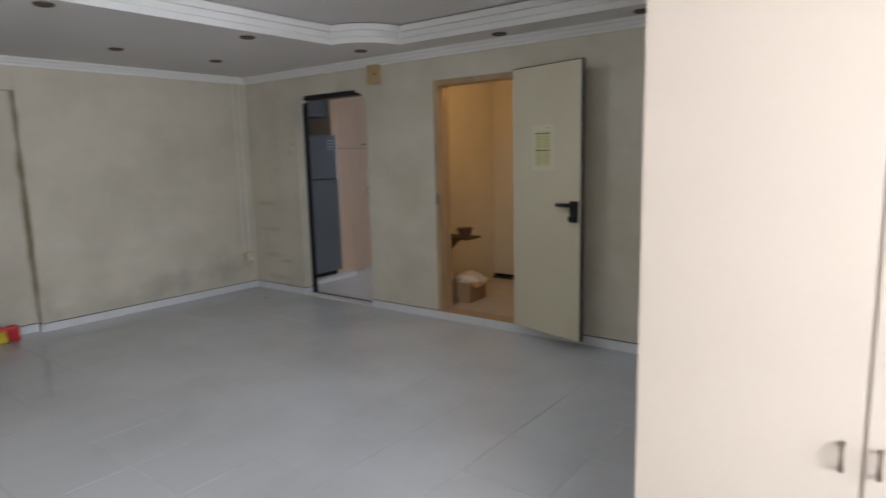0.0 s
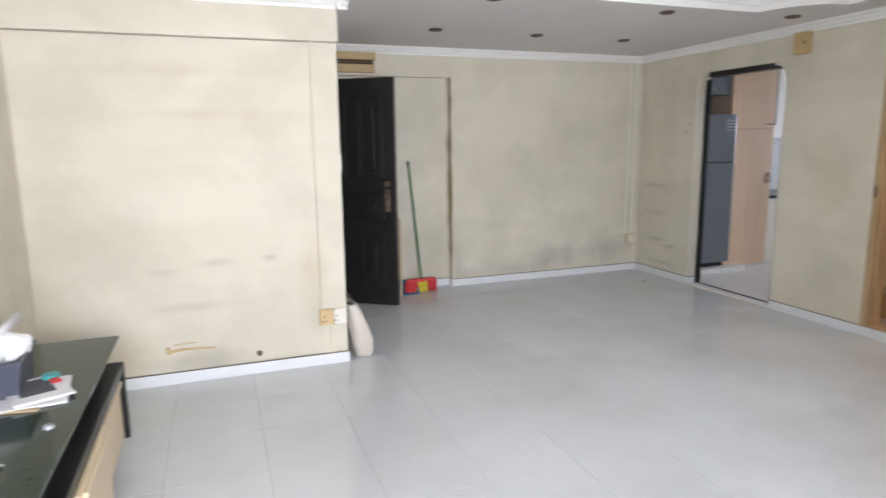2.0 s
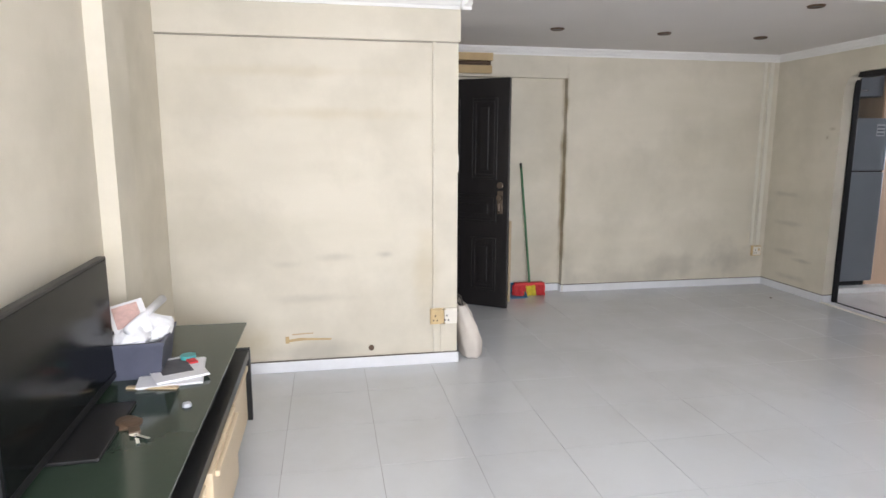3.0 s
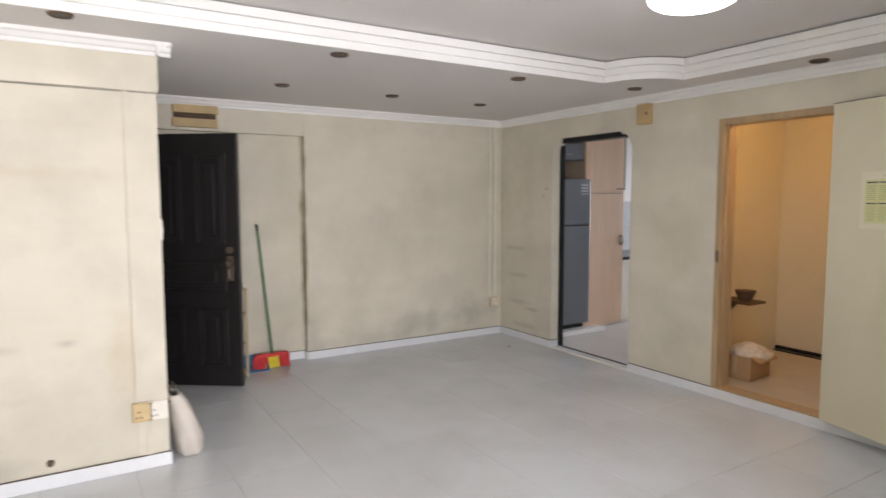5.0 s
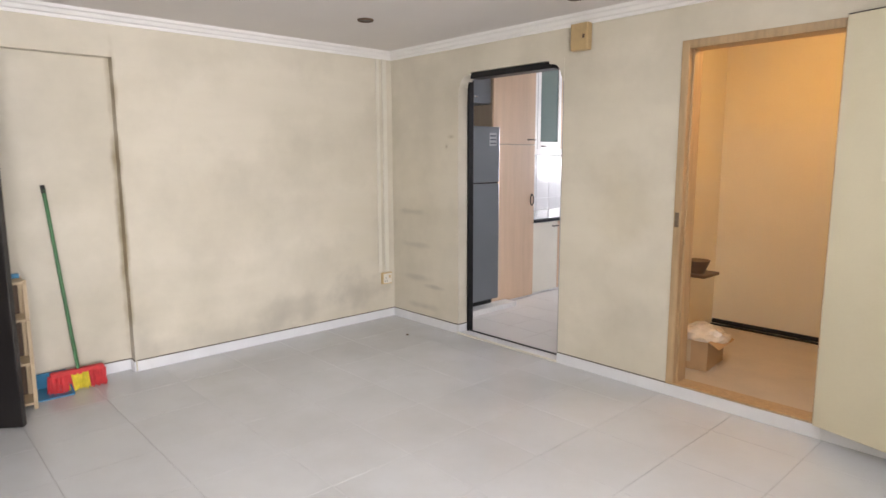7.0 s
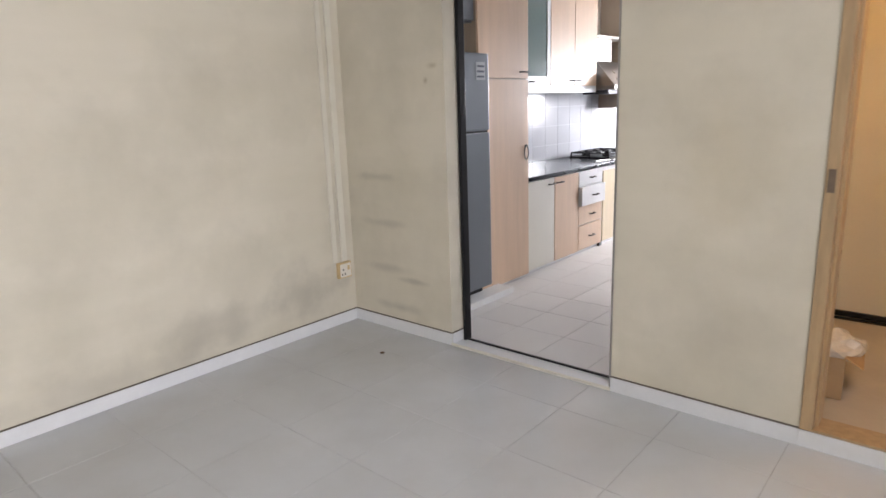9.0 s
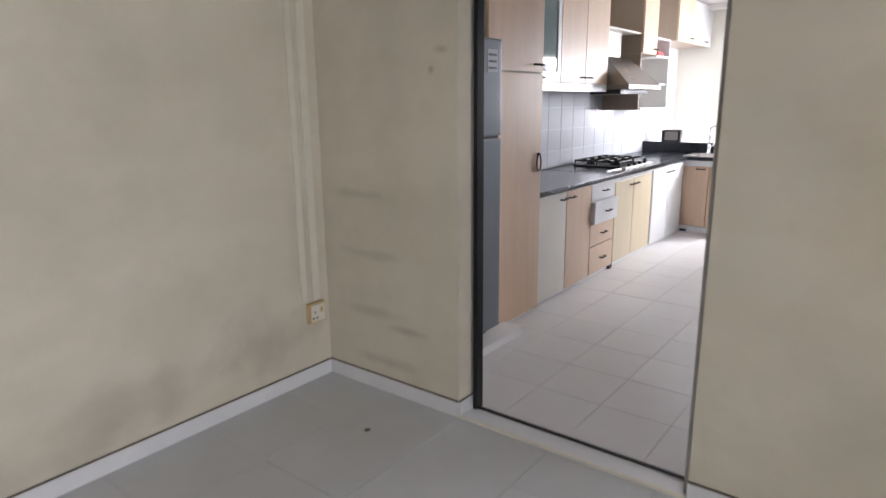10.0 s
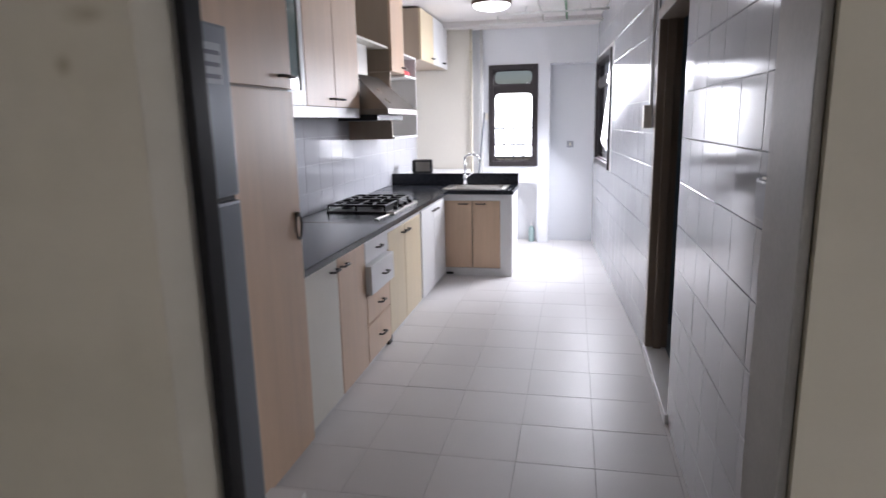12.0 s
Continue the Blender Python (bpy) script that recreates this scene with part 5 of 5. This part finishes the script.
part("chimney", B(KL + 0.015, 3.62, 1.86, -0.03, 3.97, 2.10, 0.004), STEEL, hd2)
part("grease_tray", B(-0.10, 3.45, 1.515, 0.20, 4.15, 1.558, 0.004), BLACKM, hd2)
ts = thing("toaster", "black and steel toaster behind the upstand", "toaster", (-0.02, 5.66, 0.93), 10)
part("body", B(-0.10, -0.09, 0.02, 0.12, 0.09, 0.17, 0.02), BLACK, ts)
part("side_cover", B(-0.06, -0.094, 0.05, 0.09, -0.088, 0.15, 0.003), STEEL, ts)
part("slot", B(-0.08, -0.03, 0.17, 0.10, 0.03, 0.172), DKBROWN, ts)
part("foot", B(-0.09, -0.08, 0, 0.11, 0.08, 0.02), BLACK, ts)
lg = thing("rear_ledge", "white ledge behind the sink counter", "ledge", (0, 0, 0))
part("ledge", B(KL, SY1 + 0.002, 0.0, 0.36, 6.60, 0.93, 0.003), WHITE, lg)

# end wall: pipes, mop, bottle, sockets
for x, y, m, lab in ((0.385, 6.60, PIPEY, "yellowed vertical pipe beside the duct"), (0.50, 6.68, PIPE, "white vertical pipe beside the window")):
    p = thing("water_pipe", lab, "pipe", (x, y, 0), group="kitchen pipes")
    part("pipe", cyl(bmesh.new(), (0, 0, 0.78 if x > 0.4 else 0.0), (0, 0, 2.56), 0.017, seg=14), m, p, "", True)
    for z in (1.1, 1.75, 2.3):
        part("clip", cyl(bmesh.new(), (0, 0, z - 0.012), (0, 0, z + 0.012), 0.022, seg=14), m, p)
for y, x0, x1, z in ((6.2, 0.55, 1.9, 2.54), (5.7, 0.9, 1.93, 2.56)):
    p = thing("ceiling_pipe", "thin overhead pipe under the kitchen ceiling", "pipe", (0, y, 0), group="kitchen pipes")
    part("pipe", cyl(bmesh.new(), (x0, 0, z), (x1, 0, z), 0.012, seg=12), PIPE, p, "", True)
    part("hanger", cyl(bmesh.new(), (x0 + 0.2, 0, z), (x0 + 0.2, 0, 2.62), 0.006, seg=8), PIPE, p)
    part("hanger", cyl(bmesh.new(), (x1 - 0.2, 0, z), (x1 - 0.2, 0, 2.62), 0.006, seg=8), PIPE, p)
for x in (1.25, 1.50):
    p = thing("laundry_rail", "ceiling rail running to the end wall", "rail", (x, 0, 0), group="kitchen pipes")
    part("rail", cyl(bmesh.new(), (0, 4.4, 2.575), (0, 6.38, 2.575), 0.012, seg=12), STEEL if x < 1.4 else GREENP, p)
    for y in (4.5, 6.2):
        part("hanger", cyl(bmesh.new(), (0, y, 2.575), (0, y, 2.62), 0.006, seg=8), STEEL, p)
lr = thing("laundry_rack_holder", "dark brown notched brackets on a pale rail under the ceiling", "laundry rack", (0, 4.56, 0))
part("rail", B(1.06, -0.02, 2.525, 1.93, 0.02, 2.540, 0.003), PIPE, lr, "pale metal rail")
for k in range(5):
    x = 1.16 + 0.17 * k
    bm = prism(bmesh.new(), [(x - 0.055, 2.540), (x + 0.055, 2.540), (x + 0.055, 2.552), (x + 0.030, 2.560), (x + 0.030, 2.620), (x - 0.030, 2.620), (x - 0.030, 2.560), (x - 0.055, 2.552)], "y", -0.018, 0.018)
    part("bracket", bm, DKBROWN, lr)
mp_ = thing("mop_stick", "grey mop stick leaning in the corner", "mop", (0.46, 6.55, 0))
part("stick", cyl(bmesh.new(), (-0.06, -0.10, 0.03), (0.07, 0.14, 1.60), 0.011, seg=12), FRIDGE, mp_)
part("head", B(-0.16, -0.15, 0, 0.04, -0.05, 0.03, 0.005), BASKET, mp_)
bt = thing("cleaning_bottle", "pale green plastic bottle in the wall niche", "bottle", (1.10, 6.80, 0))
part("body", cyl(cyl(bmesh.new(), (0, 0, 0), (0, 0, 0.16), 0.036), (0, 0, 0.16), (0, 0, 0.20), 0.036, 0.014), BOTTLE, bt)
part("cap", cyl(bmesh.new(), (0, 0, 0.20), (0, 0, 0.235), 0.015), WHITE, bt)
for x, z, y in ((1.555, 1.20, YB), (0.535, 1.55, YF)):
    s = thing("wall_switch", "pale grey switch plate on the end wall", "switch", (x, y, z))
    part("plate", B(-0.04, -0.012, -0.04, 0.04, 0, 0.04, 0.003), SOCKW if x < 1 else FRTRIM, s)
    part("rocker", B(-0.012, -0.018, -0.018, 0.012, -0.012, 0.018, 0.002), SOCKW, s)
sb = thing("switch_box", "white switch box and duct beside the bathroom", "switch", (2.083, 3.16, 1.50))
part("box", B(-0.06, 0, -0.07, 0.0, 0.09, 0.07, 0.004), SOCKW, sb)
part("duct", B(-0.025, 0.02, 0.07, 0.0, 0.06, 1.11, 0.002), WHITE, sb)
ws = thing("tile_socket", "clear plastic socket cover on the tiled wall", "wall socket", (2.083, 0.70, 1.28))
part("plate", B(-0.012, -0.06, -0.05, 0.0, 0.06, 0.06, 0.003), SOCKW, ws)
part("cover", B(-0.028, -0.055, -0.045, -0.012, 0.055, 0.055, 0.006), FRTRIM, ws, "shiny plastic cover")
tb = thing("bathroom_bin", "dark blue pail inside the bathroom", "pail", (2.42, 2.85, 0.05))
part("pail", cyl(bmesh.new(), (0, 0, 0), (0, 0, 0.42), 0.13, 0.16, 24), BASKET, tb)

# ---- tiles ----
def tile_mesh(name, w, d, h, m, bev=0.0015):
    bm = bx(bmesh.new(), 0, 0, -h, w, d, 0)
    top = [f for f in bm.faces if f.normal.z > 0.5]
    me = bpy.data.meshes.new(name)
    bmesh.ops.bevel(bm, geom=[e for e in bm.edges if all(v.co.z > -h / 2 for v in e.verts)], offset=bev, segments=1, affect="EDGES")
    bm.to_mesh(me)
    bm.free()
    me.materials.append(m)
    return me


def lay(parent, spans_x, spans_y, m, jitter, skip, z=0.0, joint=0.003):
    cache = {}
    rnd = random.Random(11)
    for a, b in spans_x:
        for c, d in spans_y:
            if skip((a + b) / 2, (c + d) / 2):
                continue
            key = (round(b - a, 3), round(d - c, 3))
            if key not in cache:
                cache[key] = tile_mesh("tile", b - a - joint, d - c - joint, 0.003, m, 0.0005)
            ob = new("tile", cache[key])
            ob.parent = parent
            ob.location = (a + joint / 2, c + joint / 2, z + jitter * (rnd.random() - 0.5))
            ob.rotation_euler = (jitter * 1.5 * (rnd.random() - 0.5), jitter * 1.5 * (rnd.random() - 0.5), 0)


def spans(lo, hi, start, pitch):
    cuts = [lo] + [start + pitch * k for k in range(-60, 60) if lo + 0.02 < start + pitch * k < hi - 0.02] + [hi]
    return list(zip(cuts, cuts[1:]))


lay(floor, spans(-0.08, 8.0, 0.90, 0.466), spans(-5.74, 0.0, -0.32, 0.467), TILE, 0.0006, lambda x, y: x < 1.744 and y < -3.97, 0.0, 0.002)
lay(kfloor, spans(KL, 2.2, 1.375, 0.345), spans(0.12, 6.92, 1.93, 0.355), KTILE, 0.0008, lambda x, y: x < 0.15 and y > 1.0 or (y > 3.0 and x > 2.09), 0.0, 0.0028)


def wall_tiles(parent, m4, us, vs, skip):
    """Glazed tiles on a wall; m4 turns (along, up, out) into the parent's space."""
    cache = {}
    rnd = random.Random(5)
    for a, b in us:
        for c, d in vs:
            if skip((a + b) / 2, (c + d) / 2):
                continue
            key = (round(b - a, 3), round(d - c, 3))
            if key not in cache:
                cache[key] = tile_mesh("tile", b - a - 0.003, d - c - 0.003, 0.006, WTILE, 0.001)
            ob = new("tile", cache[key])
            ob.parent = parent
            ob.matrix_basis = m4 @ Matrix.Translation((a + 0.0015, c + 0.0015, 0.006 + 0.0004 * rnd.random())) @ Euler((0.004 * (rnd.random() - 0.5), 0.004 * (rnd.random() - 0.5), 0)).to_matrix().to_4x4()


OUT_L = Matrix(((0, 0, -1, 0), (-1, 0, 0, 0), (0, 1, 0, 0), (0, 0, 0, 1)))
kr = bpy.data.objects["wall_kitchen_right"]
wall_tiles(kr, Matrix.Translation((2.09, 0, 0)) @ OUT_L, [(-b, -a) for a, b in spans(0.20, 2.08, 0.83, 0.255)], spans(0.0, 2.62, 1.0, 0.2), lambda u, v: False)
wall_tiles(kr, Matrix.Translation((2.09, 0, 0)) @ OUT_L, [(-b, -a) for a, b in spans(2.08, 3.07, 0.83, 0.255)], spans(2.12, 2.62, 1.0, 0.2), lambda u, v: False)
wall_tiles(skew, OUT_L, [(-b, -a) for a, b in spans(0.0, 3.84, 0.04, 0.255)], spans(0.0, 2.62, 1.0, 0.2), lambda u, v: -W1 - 0.1 < u < -W0 + 0.1 and 1.0 < v < 2.16)
OUT_R = Matrix(((0, 0, 1, 0), (1, 0, 0, 0), (0, 1, 0, 0), (0, 0, 0, 1)))
wall_tiles(bpy.data.objects["wall_kitchen_left"], Matrix.Translation((KL, 0, 0)) @ OUT_R, spans(1.577, 6.6, 1.75, 0.255), spans(0.845, 1.60, 1.0, 0.2), lambda u, v: False)
